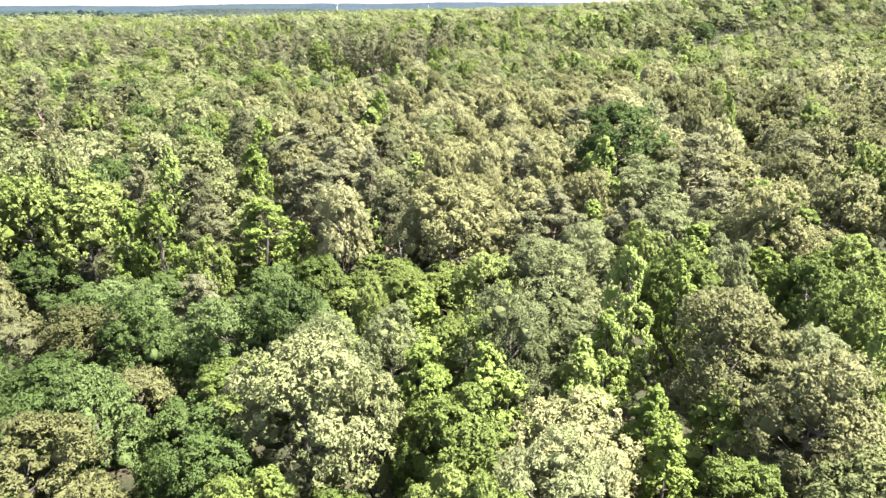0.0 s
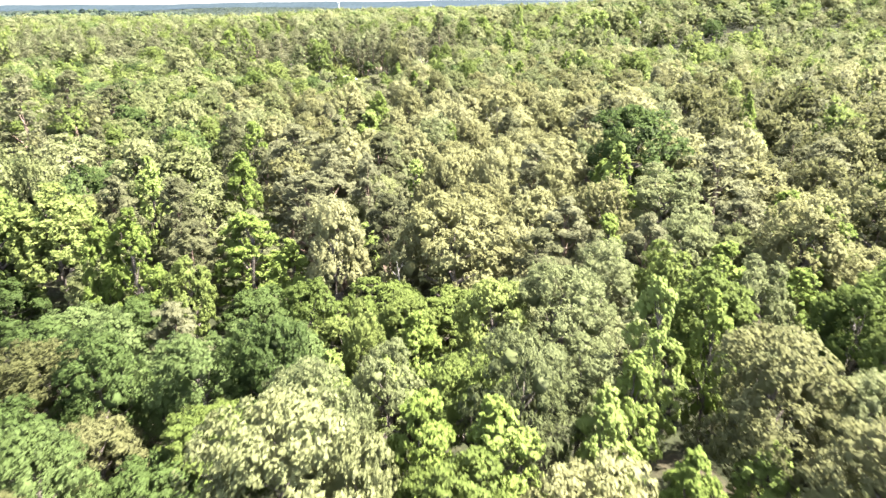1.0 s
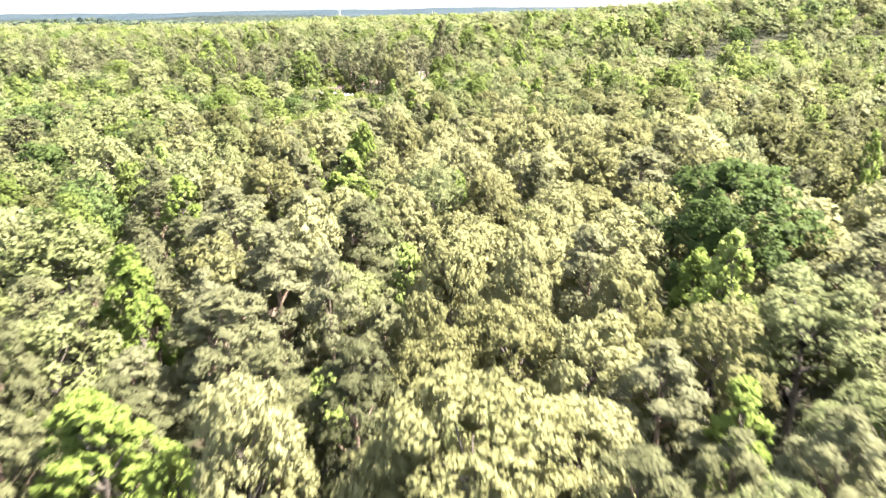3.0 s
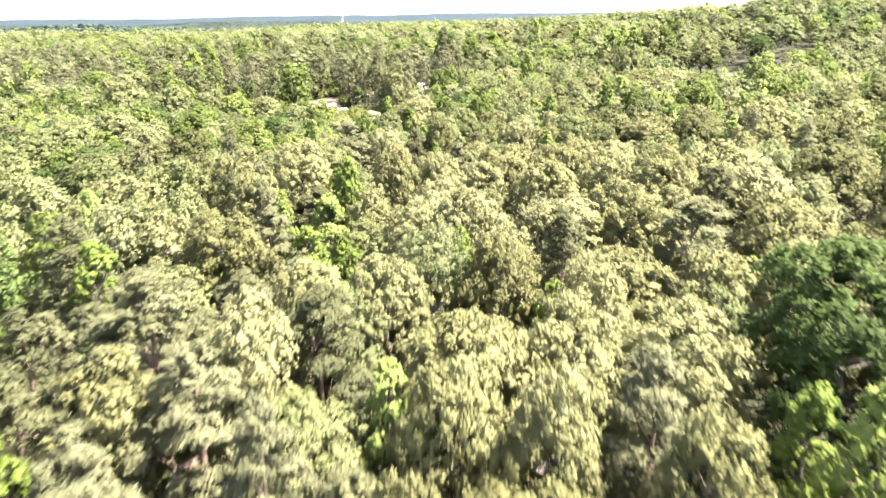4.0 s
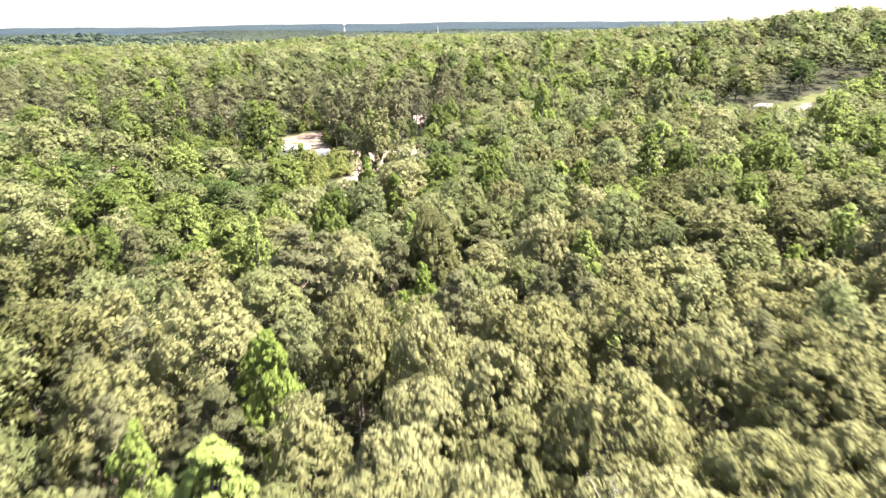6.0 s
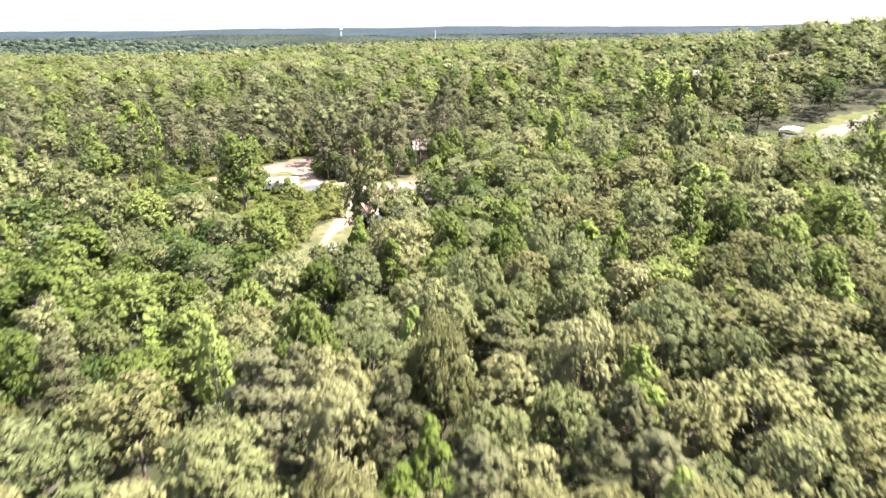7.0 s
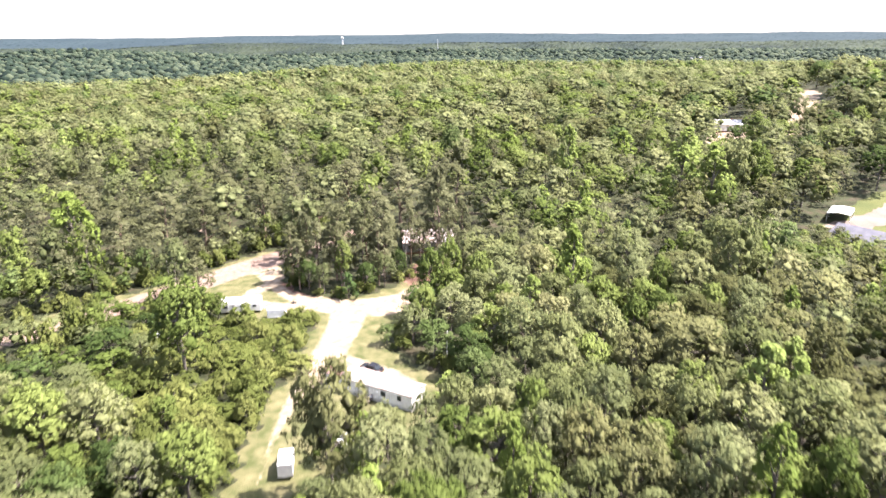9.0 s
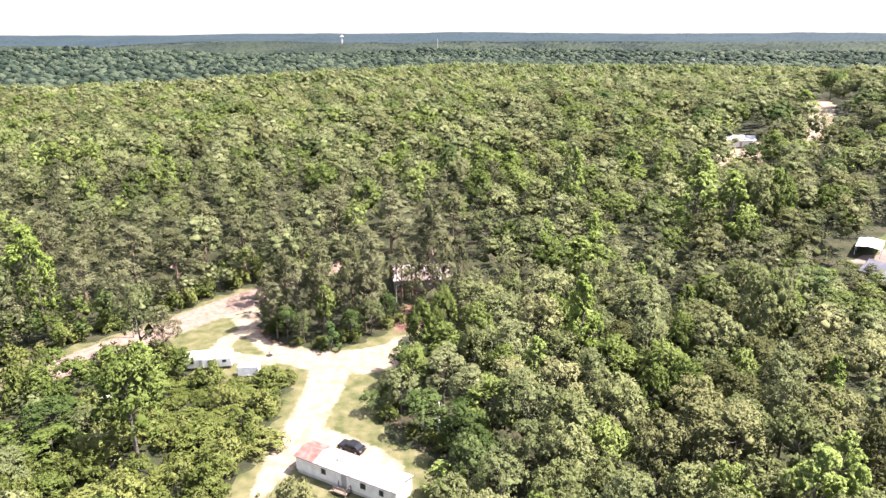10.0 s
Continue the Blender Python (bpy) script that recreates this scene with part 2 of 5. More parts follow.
def yard_material(m):
    """Sand where it is driven bare, red clay where it is cut and in one strip of painted pine shade, dry grass
    elsewhere.
    """
    m.use_nodes = True
    n, l = m.node_tree.nodes, m.node_tree.links
    p = n["Principled BSDF"]
    p.inputs["Roughness"].default_value, p.inputs["Specular IOR Level"].default_value = 0.95, 0.2
    co = n.new("ShaderNodeTexCoord")

    def wander(scale, detail, stops):
        tex, ramp = n.new("ShaderNodeTexNoise"), n.new("ShaderNodeValToRGB")
        tex.inputs["Scale"].default_value, tex.inputs["Detail"].default_value = scale, detail
        l.new(co.outputs["Object"], tex.inputs["Vector"])
        ramp.color_ramp.elements[0].position, ramp.color_ramp.elements[1].position = 0.34, 0.66
        for e, c in zip(ramp.color_ramp.elements, stops):
            e.color = (*c, 1)
        l.new(tex.outputs["Fac"], ramp.inputs["Fac"])
        return ramp.outputs["Color"]

    colour = wander(0.35, 6, [(0.055, 0.066, 0.022), (0.142, 0.130, 0.066)])
    layers = (("sand", [(0.190, 0.145, 0.098), (0.30, 0.250, 0.188)], 0.5), ("clay", [(0.085, 0.045, 0.032), (0.175, 0.105, 0.078)], 0.8), ("stones", [(0.155, 0.108, 0.085), (0.235, 0.178, 0.145)], 0.7))
    for name, stops, scale in layers:
        at = n.new("ShaderNodeAttribute")
        at.attribute_name = name
        fray = n.new("ShaderNodeTexNoise")
        fray.inputs["Scale"].default_value, fray.inputs["Detail"].default_value = 1.1, 7
        l.new(co.outputs["Object"], fray.inputs["Vector"])
        add = n.new("ShaderNodeMath")
        add.operation = "MULTIPLY_ADD"
        add.inputs[1].default_value = 0.9
        l.new(fray.outputs["Fac"], add.inputs[0])
        l.new(at.outputs["Fac"], add.inputs[2])
        edge = n.new("ShaderNodeMapRange")
        edge.inputs["From Min"].default_value, edge.inputs["From Max"].default_value = 0.72, 1.12
        l.new(add.outputs[0], edge.inputs["Value"])
        mix = n.new("ShaderNodeMix")
        mix.data_type = "RGBA"
        l.new(edge.outputs[0], mix.inputs["Factor"])
        l.new(colour, mix.inputs["A"])
        l.new(wander(scale, 5, stops), mix.inputs["B"])
        colour = mix.outputs["Result"]
    l.new(colour, p.inputs["Base Color"])
    grit, b = n.new("ShaderNodeTexNoise"), n.new("ShaderNodeBump")
    grit.inputs["Scale"].default_value, grit.inputs["Detail"].default_value = 3.5, 5
    b.inputs["Strength"].default_value, b.inputs["Distance"].default_value = 0.7, 0.15
    l.new(co.outputs["Object"], grit.inputs["Vector"])
    l.new(grit.outputs["Fac"], b.inputs["Height"])
    l.new(b.outputs[0], p.inputs["Normal"])


yard_material(YARD_GROUND)


def lane(X, Y, line):
    """How worn the ground is by a lane: line of x, y, half width."""
    worn = np.zeros_like(X)
    for (x0, y0, w0), (x1, y1, w1) in zip(line, line[1:]):
        dx, dy = x1 - x0, y1 - y0
        f = np.clip(((X - x0) * dx + (Y - y0) * dy) / (dx * dx + dy * dy), 0, 1)
        away = np.hypot(X - x0 - f * dx, Y - y0 - f * dy) - (w0 + (w1 - w0) * f)
        worn = np.maximum(worn, smooth(1.3, -1.3, away))
    return worn


def border(X, Y, poly):
    """Metres outside (+) or inside (-) of an outline."""
    far, hit = np.full(X.shape, 1e9), np.zeros(X.shape, bool)
    for (x0, y0), (x1, y1) in zip(poly, poly[1:] + poly[:1]):
        dx, dy = x1 - x0, y1 - y0
        f = np.clip(((X - x0) * dx + (Y - y0) * dy) / (dx * dx + dy * dy), 0, 1)
        far = np.minimum(far, np.hypot(X - x0 - f * dx, Y - y0 - f * dy))
        if dy:
            hit ^= ((y0 > Y) != (y1 > Y)) & (X < dx * (Y - y0) / dy + x0)
    return np.where(hit, -far, far)


def worn_ground(name, poly, lift, step, layers, label, category):
    """A piece of open ground as a fine sheet that dips under the litter along a frayed edge."""
    xs, ys = [q[0] for q in poly], [q[1] for q in poly]
    X, Y = np.meshgrid(np.arange(min(xs) - 4, max(xs) + 4, step), np.arange(min(ys) - 4, max(ys) + 4, step))
    wave = 0.9 * np.sin(X * 0.9 + 1.3 * np.sin(Y * 0.5)) + 0.7 * np.sin(Y * 1.3 + X * 0.4) + 0.5 * np.sin(X * 2.3 - Y * 1.9)
    out = border(X, Y, poly) + wave * 0.7
    g = np.random.default_rng(len(poly))
    Z = ground(X, Y) + lift - 0.3 * smooth(0.2, 2.2, out) + g.uniform(-0.012, 0.012, X.shape)
    cols = X.shape[1]
    i = (np.arange(X.shape[0] - 1)[:, None] * cols + np.arange(cols - 1)[None]).ravel()
    quads = np.stack([i, i + 1, i + cols + 1, i + cols], 1)
    quads = quads[out.ravel()[quads].min(1) < 1.2]
    used, back = np.unique(quads, return_inverse=True)
    quads = back.reshape(-1, 4)
    tri = np.concatenate([quads[:, [0, 1, 2]], quads[:, [0, 2, 3]]])
    me = raw_mesh(name, (np.stack([X.ravel(), Y.ravel(), Z.ravel()], 1)[used], tri), YARD_GROUND)
    me.polygons.foreach_set("use_smooth", [True] * len(tri))
    for key, lines in layers.items():
        worn = np.zeros_like(X)
        for line in lines:
            worn = np.maximum(worn, lane(X, Y, line))
        at = me.attributes.new(key, "FLOAT", "POINT")
        at.data.foreach_set("value", worn.ravel()[used].astype(np.float32))
    return tagged(new(name, me), label, category, kind="structure")


def raw_mesh(name, vf, mat):
    v, f = vf[:2]
    me = bpy.data.meshes.new(name)
    me.vertices.add(len(v))
    me.vertices.foreach_set("co", np.ascontiguousarray(v, dtype=np.float32).ravel())
    me.loops.add(len(f) * 3)
    me.loops.foreach_set("vertex_index", np.ascontiguousarray(f, dtype=np.int32).ravel())
    me.polygons.add(len(f))
    me.polygons.foreach_set("loop_start", np.arange(len(f), dtype=np.int32) * 3)
    me.update(calc_edges=True)
    if len(vf) > 2:
        side = me.attributes.new("crown_side", "FLOAT_VECTOR", "POINT")
        side.data.foreach_set("vector", np.ascontiguousarray(vf[2], dtype=np.float32).ravel())
    me.materials.append(mat)
    return me


worn_ground("clearing", CLEARING, 0.03, 0.7, {
    "sand": [[(-50, 345, 3), (-42, 333.5, 4), (-36, 324.5, 3.6), (-30, 318, 3.6), (-22, 315.2, 4.4), (-14.5, 315.8, 5.4), (-8, 319, 5.2), (-6, 324, 4)],
             [(-21, 314, 4), (-20.8, 304, 3.6), (-21.6, 295, 3.2), (-22.2, 288, 3.4), (-23.4, 281, 2.6), (-25.0, 273, 1.0), (-25.4, 262, 0.2), (-24.6, 250, -0.3), (-23.5, 236, -0.5)],
             [(-21.5, 290, 3), (-15, 285.5, 3.4), (-9.5, 282.5, 3), (-5.5, 280.5, 1.6)],
             [(-42, 331, 2), (-46, 325, 1.8), (-46, 318.5, 2.2), (-41, 316.5, 2.0), (-35.5, 315.6, 2.0), (-30, 317, 2.4)]],
    # second clay strip colours in the pines' cast shade over reddish ground
    "clay": [[(-9, 330.5, 1.4), (-3.5, 334, 2.6), (-1.5, 341, 2.6)], [(-40, 331, 1.0), (-35, 325, 1.4), (-30, 322.5, 1.0)]],
    "stones": [[(-60, 333, 0.1), (-59, 333, 0.1)]]}, "pale sandy drive worn bare between strips of dry grass", "bare ground")
worn_ground("road", ROADWAY, 0.05, 0.8, {
    "stones": [[(-140, 258.5, 3.4), (-106, 283, 3.6), (-84.5, 303, 3.8), (-76, 310.5, 4.2), (-69.5, 320.5, 4.4), (-61, 331, 4.6), (-54, 341, 4.8), (-45, 350.5, 4.8), (-36, 359.5, 3.4), (-28, 370, 2.6)]],
    "sand": [[(-52, 338, 1.5), (-45, 341, 3.0)]], "clay": [[(-30, 372, 0.5), (-29, 372, 0.5)]]}, "pinkish clay and gravel road along the pines", "road")
worn_ground("clay_bank", [(-9, 331), (-2, 334), (2, 342), (-4, 348), (-10, 340)], 0.10, 0.6, {"clay": [[(-7, 334, 4), (-3, 343, 5)]], "sand": [[(-8, 330, 0.3), (-6, 331, 0.3)]], "stones": [[(-5, 346, 0.6), (-3, 346, 0.6)]]}, "bare red clay slope under the pines", "clay bank")
patch("lawn", YARD, 0.03, LAWN, 13, "mown yellow-green lawn round the grey-roofed house", "lawn")
patch("far_yard", FAR_YARD, 0.03, SAND, 14, "pale bare yard before the small white house", "bare ground")
patch("far_lane", FAR_LANE, 0.03, SAND, 15, "pale dirt lane climbing through the trees", "road")
patch("gravel_drive", [(114, 372), (128, 378), (150, 392), (174, 408), (174, 402), (150, 384), (134, 372), (122, 366)], 0.07, ROAD, 16, "grey gravel drive across the lawn", "road")


# ---------------------------------------------------------------- trees
def ico(level):
    bm = bmesh.new()
    bmesh.ops.create_icosphere(bm, subdivisions=level, radius=1)
    v = np.array([q.co[:] for q in bm.verts])
    f = np.array([[q.index for q in p.verts] for p in bm.faces])
    bm.free()
    return v, f


ICO1 = ico(1)
OCTA = (np.array([(1, 0, 0), (0, 1, 0), (-1, 0, 0), (0, -1, 0), (0, 0, 1), (0, 0, -1)], float),
        np.array([(0, 1, 4), (1, 2, 4), (2, 3, 4), (3, 0, 4), (1, 0, 5), (2, 1, 5), (3, 2, 5), (0, 3, 5)]))


def unit(v):
    return v / np.maximum(np.linalg.norm(v, axis=-1, keepdims=True), 1e-9)


def leaves(rng, pos, nor, length, width, loose=0.75):
    """Pointed leaf sprays, a triangle each, at pos, facing roughly along nor."""
    k = len(pos)
    nor = unit(nor + rng.normal(0, loose, (k, 3)))
    t = unit(np.cross(nor, rng.normal(0, 1, (k, 3))))
    b = np.cross(nor, t)
    L = length * rng.uniform(0.6, 1.4, (k, 1))
    W = width * rng.uniform(0.6, 1.4, (k, 1))
    v = np.stack([pos - t * L * 0.5 - b * W * 0.5, pos - t * L * 0.35 + b * W * 0.5, pos + t * L * 0.6 + b * W * rng.uniform(-0.4, 0.4, (k, 1))], 1).reshape(-1, 3)
    return v, np.arange(k * 3).reshape(-1, 3), nor


def lumps(rng, cen, rad, shape, flat):
    """The dense inside of the crown's billows."""
    v0, f0 = shape
    k = len(cen)
    v = v0[None] * (1 + rng.uniform(-0.25, 0.25, (k, len(v0), 1))) * rad[:, None, None] * np.array([1, 1, flat]) + cen[:, None]
    f = f0[None] + (np.arange(k) * len(v0))[:, None, None]
    return v.reshape(-1, 3), f.reshape(-1, 3)


def merged(parts):
    vs, fs, o = [], [], 0
    for v, f in parts:
        vs.append(v)
        fs.append(f + o)
        o += len(v)
    return np.concatenate(vs), np.concatenate(fs)


def billows(rng, kind, count):
    """Centres and sizes of a crown's main lobes for a tree 1 high and crown radius 1 wide (z in tree heights)."""
    f = (np.arange(count) + rng.uniform(0.2, 0.8, count)) / count
    if kind == "P":                      # pine: loose tiers on the upper half
        top = f ** 0.9
        z = 0.30 + 0.64 * top
        reach = (1.0 - top ** 2.2) * 0.80 + 0.04
        size = rng.uniform(0.36, 0.54, count) * (1.1 - 0.45 * top)
    elif kind == "Y":                    # tulip tree: tall cone with a rounded foot
        top = f
        z = 0.24 + 0.70 * top
        reach = np.clip(np.sin(np.clip(top * 0.84 + 0.16, 0, 1) * math.pi), 0, 1) ** 0.7 * 0.78 * (1.15 - 0.5 * top)
        size = rng.uniform(0.34, 0.50, count) * (1.15 - 0.5 * top)
    elif kind == "C":                    # cedar: cone to the ground
        top = f
        z = 0.08 + 0.86 * f
        reach = (1 - f) * 0.72 + 0.03
        size = rng.uniform(0.32, 0.44, count) * (1.15 - 0.6 * f)
    elif kind == "S":                    # shrub: low dome
        top = f
        z = 0.10 + 0.64 * f
        reach = np.sqrt(np.clip(1 - f ** 2, 0, 1)) * 0.72
        size = rng.uniform(0.30, 0.44, count)
    else:                                # broad crown
        top = f ** 0.85
        z = 0.34 + 0.50 * top
        reach = np.sqrt(np.clip(1 - ((top - 0.25) / 0.80) ** 2, 0.0, 1)) * 0.72
        size = rng.uniform(0.30, 0.46, count) * (1.08 - 0.15 * top)
    a = rng.uniform(0, 2 * math.pi) + np.arange(count) * 2.39996 + rng.normal(0, 0.35, count)
    d = reach * rng.uniform(0.62, 1.12, count)
    size = size * max(0.8, (13 / count) ** 0.35)      # fewer lobes are larger ones
    return np.stack([np.cos(a) * d, np.sin(a) * d, z + rng.normal(0, 0.012, count)], 1), size


SIZE = {"G": (14, 4.8), "T": (14, 4.8), "R": (14, 4.8), "Q": (14, 4.4), "D": (15, 5.0), "B": (13, 4.0), "Y": (15, 3.0), "P": (18, 3.9), "S": (4, 2.8), "C": (5, 1.9)}
LEAFY = {"G": (0.40, 0.30), "T": (0.40, 0.28), "R": (0.38, 0.27), "Q": (0.38, 0.19), "D": (0.44, 0.34), "B": (0.38, 0.31), "Y": (0.36, 0.30), "P": (0.62, 0.13), "S": (0.34, 0.29), "C": (0.30, 0.12)}


def crown_mesh(kind, seed, lobes, puffs, per, coarse, shape, speckle=0.55, body=0.0):
    """A crown of lobes, each lobe set with leafy puffs, each puff with leaf sprays. speckle: how far each spray takes its own light.
    body: how much of each lobe is filled, for crowns far off."""
    rng = np.random.default_rng(seed)
    H, R = SIZE[kind]
    lobe, size = billows(rng, kind, lobes)
    lobe = lobe * np.array([R, R, H]) * np.array([0.9, 0.9, 1])
    rad = size * R * 1.12
    flat = np.array([1, 1, {"P": 0.75, "Y": 1.25, "S": 0.9}.get(kind, 1.0)])
    core = lumps(rng, lobe, rad * (body or {"P": 0.24, "S": 0.50}.get(kind, 0.36 if coarse < 0.7 else 0.46)), shape, flat[2])
    middle = np.array([0, 0, (0.42 if kind != "S" else 0.05) * H])
    stretch = np.array([1 / R, 1 / R, 2 / H])
    up = np.array([0, 0, 0.15 if body else 0.45])
    # puffs over the upper and outer side of each lobe
    which = np.repeat(np.arange(lobes), puffs)
    outward = unit((lobe - middle) * np.array([1, 1, 0.6])) * 0.75 + np.array([0, 0, 0.35])
    pd = unit(rng.normal(0, 0.8, (len(which), 3)) + outward[which])
    pc = lobe[which] + pd * rad[which][:, None] * flat * rng.uniform(0.66, 1.04, (len(which), 1))
    pr = rad[which] * rng.uniform(0.26, 0.48, len(which)) * (10 / puffs) ** 0.5
    k = len(pc) * per
    leaf_of = np.repeat(np.arange(len(pc)), per)
    d = unit(rng.normal(0, 0.85, (k, 3)) + pd[leaf_of] * 0.9)
    pos = pc[leaf_of] + d * pr[leaf_of][:, None] * flat * rng.uniform(0.55, 1.22, (k, 1))
    l, w = LEAFY[kind]
    lv, lf, face = leaves(rng, pos, d + np.array([0, 0, 0.25]), l * coarse, w * coarse, 0.8)
    side = unit(d * 0.50 + pd[leaf_of] * 0.25 + unit((pos - middle) * stretch) * 0.65 + face * speckle + up)
    ball = np.tile(unit(shape[0]), (lobes, 1))
    core_side = unit(ball * 0.5 + np.repeat(unit(lobe - middle), len(shape[0]), axis=0) * 0.4 + unit((core[0] - middle) * stretch) * 0.75 + up)
    v, f = merged([core, (lv, lf)])
    # the crown fills its nominal width and height
    wide = np.percentile(np.hypot(v[:, 0], v[:, 1]), 96)
    high = np.percentile(v[:, 2], 99.6)
    fit = np.array([R / wide, R / wide, H / high])
    return (v * fit, f, np.concatenate([core_side, np.repeat(side, 3, axis=0)])), lobe * fit


def tube(points, radii, sides=6):
    vs, fs = [], []
    for i, (p, r) in enumerate(zip(points, radii)):
        p = np.array(p, float)
        q = np.array(points[min(i + 1, len(points) - 1)], float) - np.array(points[max(i - 1, 0)], float)
        q /= np.linalg.norm(q) + 1e-9
        u = np.cross(q, (0.31, 0.95, 0.05))
        u /= np.linalg.norm(u) + 1e-9
        w = np.cross(q, u)
        for s in range(sides):
            a = 2 * math.pi * s / sides
            vs.append(p + (u * math.cos(a) + w * math.sin(a)) * r)
        if i:
            o = (i - 1) * sides
            for s in range(sides):
                s2 = (s + 1) % sides
                fs += [[o + s, o + s2, o + sides + s2], [o + s, o + sides + s2, o + sides + s]]
    return np.array(vs), np.array(fs)


def trunk_mesh(kind, seed, cen):
    rng = np.random.default_rng(seed + 500)
    H, R = SIZE[kind]
    girth = 0.0125 * H + 0.05
    bend = rng.normal(0, 0.02 * H, 2)
    top = 0.9 if kind in "PYC" else 0.72
    def on(f):
        return np.array([bend[0] * f * f, bend[1] * f * f, f * H * top])
    parts = [tube([on(f) - (np.array([0, 0, 0.25]) if f == 0 else 0) for f in (0, 0.05, 0.3, 0.6, 0.85, 1)], [girth * g for g in (1.35, 1.0, 0.85, 0.62, 0.36, 0.12)], 7)]
    for c in cen[:: max(1, len(cen) // 9)]:
        f = max(0.15, min(0.92, (c[2] / (H * top)) - 0.16))
        a, b = on(f), np.array(c)
        m = (a + b) / 2 + np.array([0, 0, -0.05 * H * 0.3])
        parts.append(tube([a, m, b], [girth * 0.42, girth * 0.27, girth * 0.08], 4))
    v, f = merged(parts)
    stem, o = len(parts[0][0]), len(parts[0][0])
    for p, _ in parts[1:]:                            # each limb grows out of the stem
        f[f == o] = int(np.argmin(((v[:stem] - v[o]) ** 2).sum(1)))
        o += len(p)
    return v, f


TREE_NAME = {"G": "oak_tree", "T": "oak_tree", "R": "post_oak", "Q": "willow_oak", "D": "hickory_tree", "B": "sweetgum_tree", "Y": "tulip_tree", "P": "pine_tree", "S": "shrub", "C": "cedar"}
TREE_LABEL = {
    "G": "broad oak with billowing grey-green crown in dense woodland",
    "T": "oak with pale tan-olive crown in dense woodland",
    "R": "oak with dull brown-olive crown in dense woodland",
    "Q": "willow oak with fine soft green foliage among other trees",
    "D": "broad tree with deep green glossy crown standing out",
    "B": "sweetgum with bright green leafy crown among the woods",
    "Y": "slender tulip tree with yellow-green upright crown",
    "P": "tall pine with olive needle tiers and bare trunk",
    "S": "low rounded green shrub in the thicket by the yard",
    "C": "small bushy conical green cedar at the drive's edge",
}
GROUP = {"P": "pines of the wood", "S": "shrubs of the thicket"}
PROTO = {}
for k in SIZE:
    shape = "G" if k in "GTRD" else k
    for level, (count, puffs, per, coarse, variants) in enumerate([(15, 34, 36, 0.56, 4), (13, 24, 13, 0.92, 4)]):
        if k in "SC":
            count, puffs, per, coarse = (11, 20, 32, 0.52) if level == 0 else (9, 16, 16, 0.78)
        if k == "P":
            count, puffs, per, coarse = (22, 16, 46, 0.75) if level == 0 else (18, 12, 18, 1.12)
        for i in range(variants):
            src = PROTO.get((shape, level, i)) if k != shape else None
            if src:
                crown, trunk = src
            else:
                vf, cen = crown_mesh(k, 100 * ord(k) + 10 * level + i, count, puffs, per, coarse, ICO1 if level == 0 else OCTA)
                crown = raw_mesh("crown", vf, LEAF[k])
                trunk = raw_mesh("trunk", trunk_mesh(k, 100 * ord(k) + 10 * level + i, cen), BARK_PINE if k == "P" else BARK)
            PROTO[k, level, i] = (crown, trunk)


def plant(kind, x, y, top, radius, level, rnd, base=None):
    """One tree on the ground at x, y, with its top at that height."""
    z = float(ground(x, y)) if base is None else base
    H, R = SIZE[kind]
    h = max(1.5, top - z)
    crown, trunk = PROTO[kind, level, rnd.randrange(4)]
    root = new(TREE_NAME[kind], None)
    root.empty_display_size = 0.5
    root.matrix_world = pose(x, y, z, 0, 0, rnd.uniform(0, 360)) @ Matrix.Diagonal((radius / R * rnd.uniform(0.88, 1.12), radius / R * rnd.uniform(0.88, 1.12), h / H, 1))
    tagged(root, TREE_LABEL[kind], "shrub" if kind == "S" else "tree", GROUP.get(kind, "broadleaf trees of the wood"))
    for name, me in (("trunk", trunk), ("crown", crown)):
        ob = new(name, me)
        ob.parent = root
        if name == "crown":
            ob.material_slots[0].link = "OBJECT"
            ob.material_slots[0].material = LEAF[kind]
    return root


# Trees that stand out: x, y, height of the top, crown radius.
# Three dark trees near x -34, y 60 stand in for deep shade.
FOUND = []
FOUND.append(("B", [
    (-32.0,246.0,13.0,4.2), (-27.5,224.0,11.5,4.0), (2.5,308.5,12.0,4.6), (-16.0,257.0,5.0,2.2), (-11.0,256.0,6.0,2.4), (-46.0,281.5,20.0,6.0),
    (-24.0,326.0,13.0,2.6), (-20.2,45.4,13.0,4.0), (32.7,53.7,15.0,3.5), (33.7,61.0,14.0,3.5), (-10.1,57.3,14.0,4.2), (-14.8,56.6,13.0,4.2),
    (-4.1,62.1,12.0,1.8), (6.2,64.6,13.0,3.8), (-22.3,56.6,13.0,4.0), (-38.6,81.9,16.0,5.9), (-44.7,81.0,16.0,4.7), (-21.3,72.2,12.0,3.1),
    (-58.4,136.7,13.0,3.7), (-120.1,308.7,16.0,6.2), (-59.2,234.5,14.0,5.6), (-56.4,255.0,14.0,5.6), (-23.0,137.8,13.0,3.6),
]))
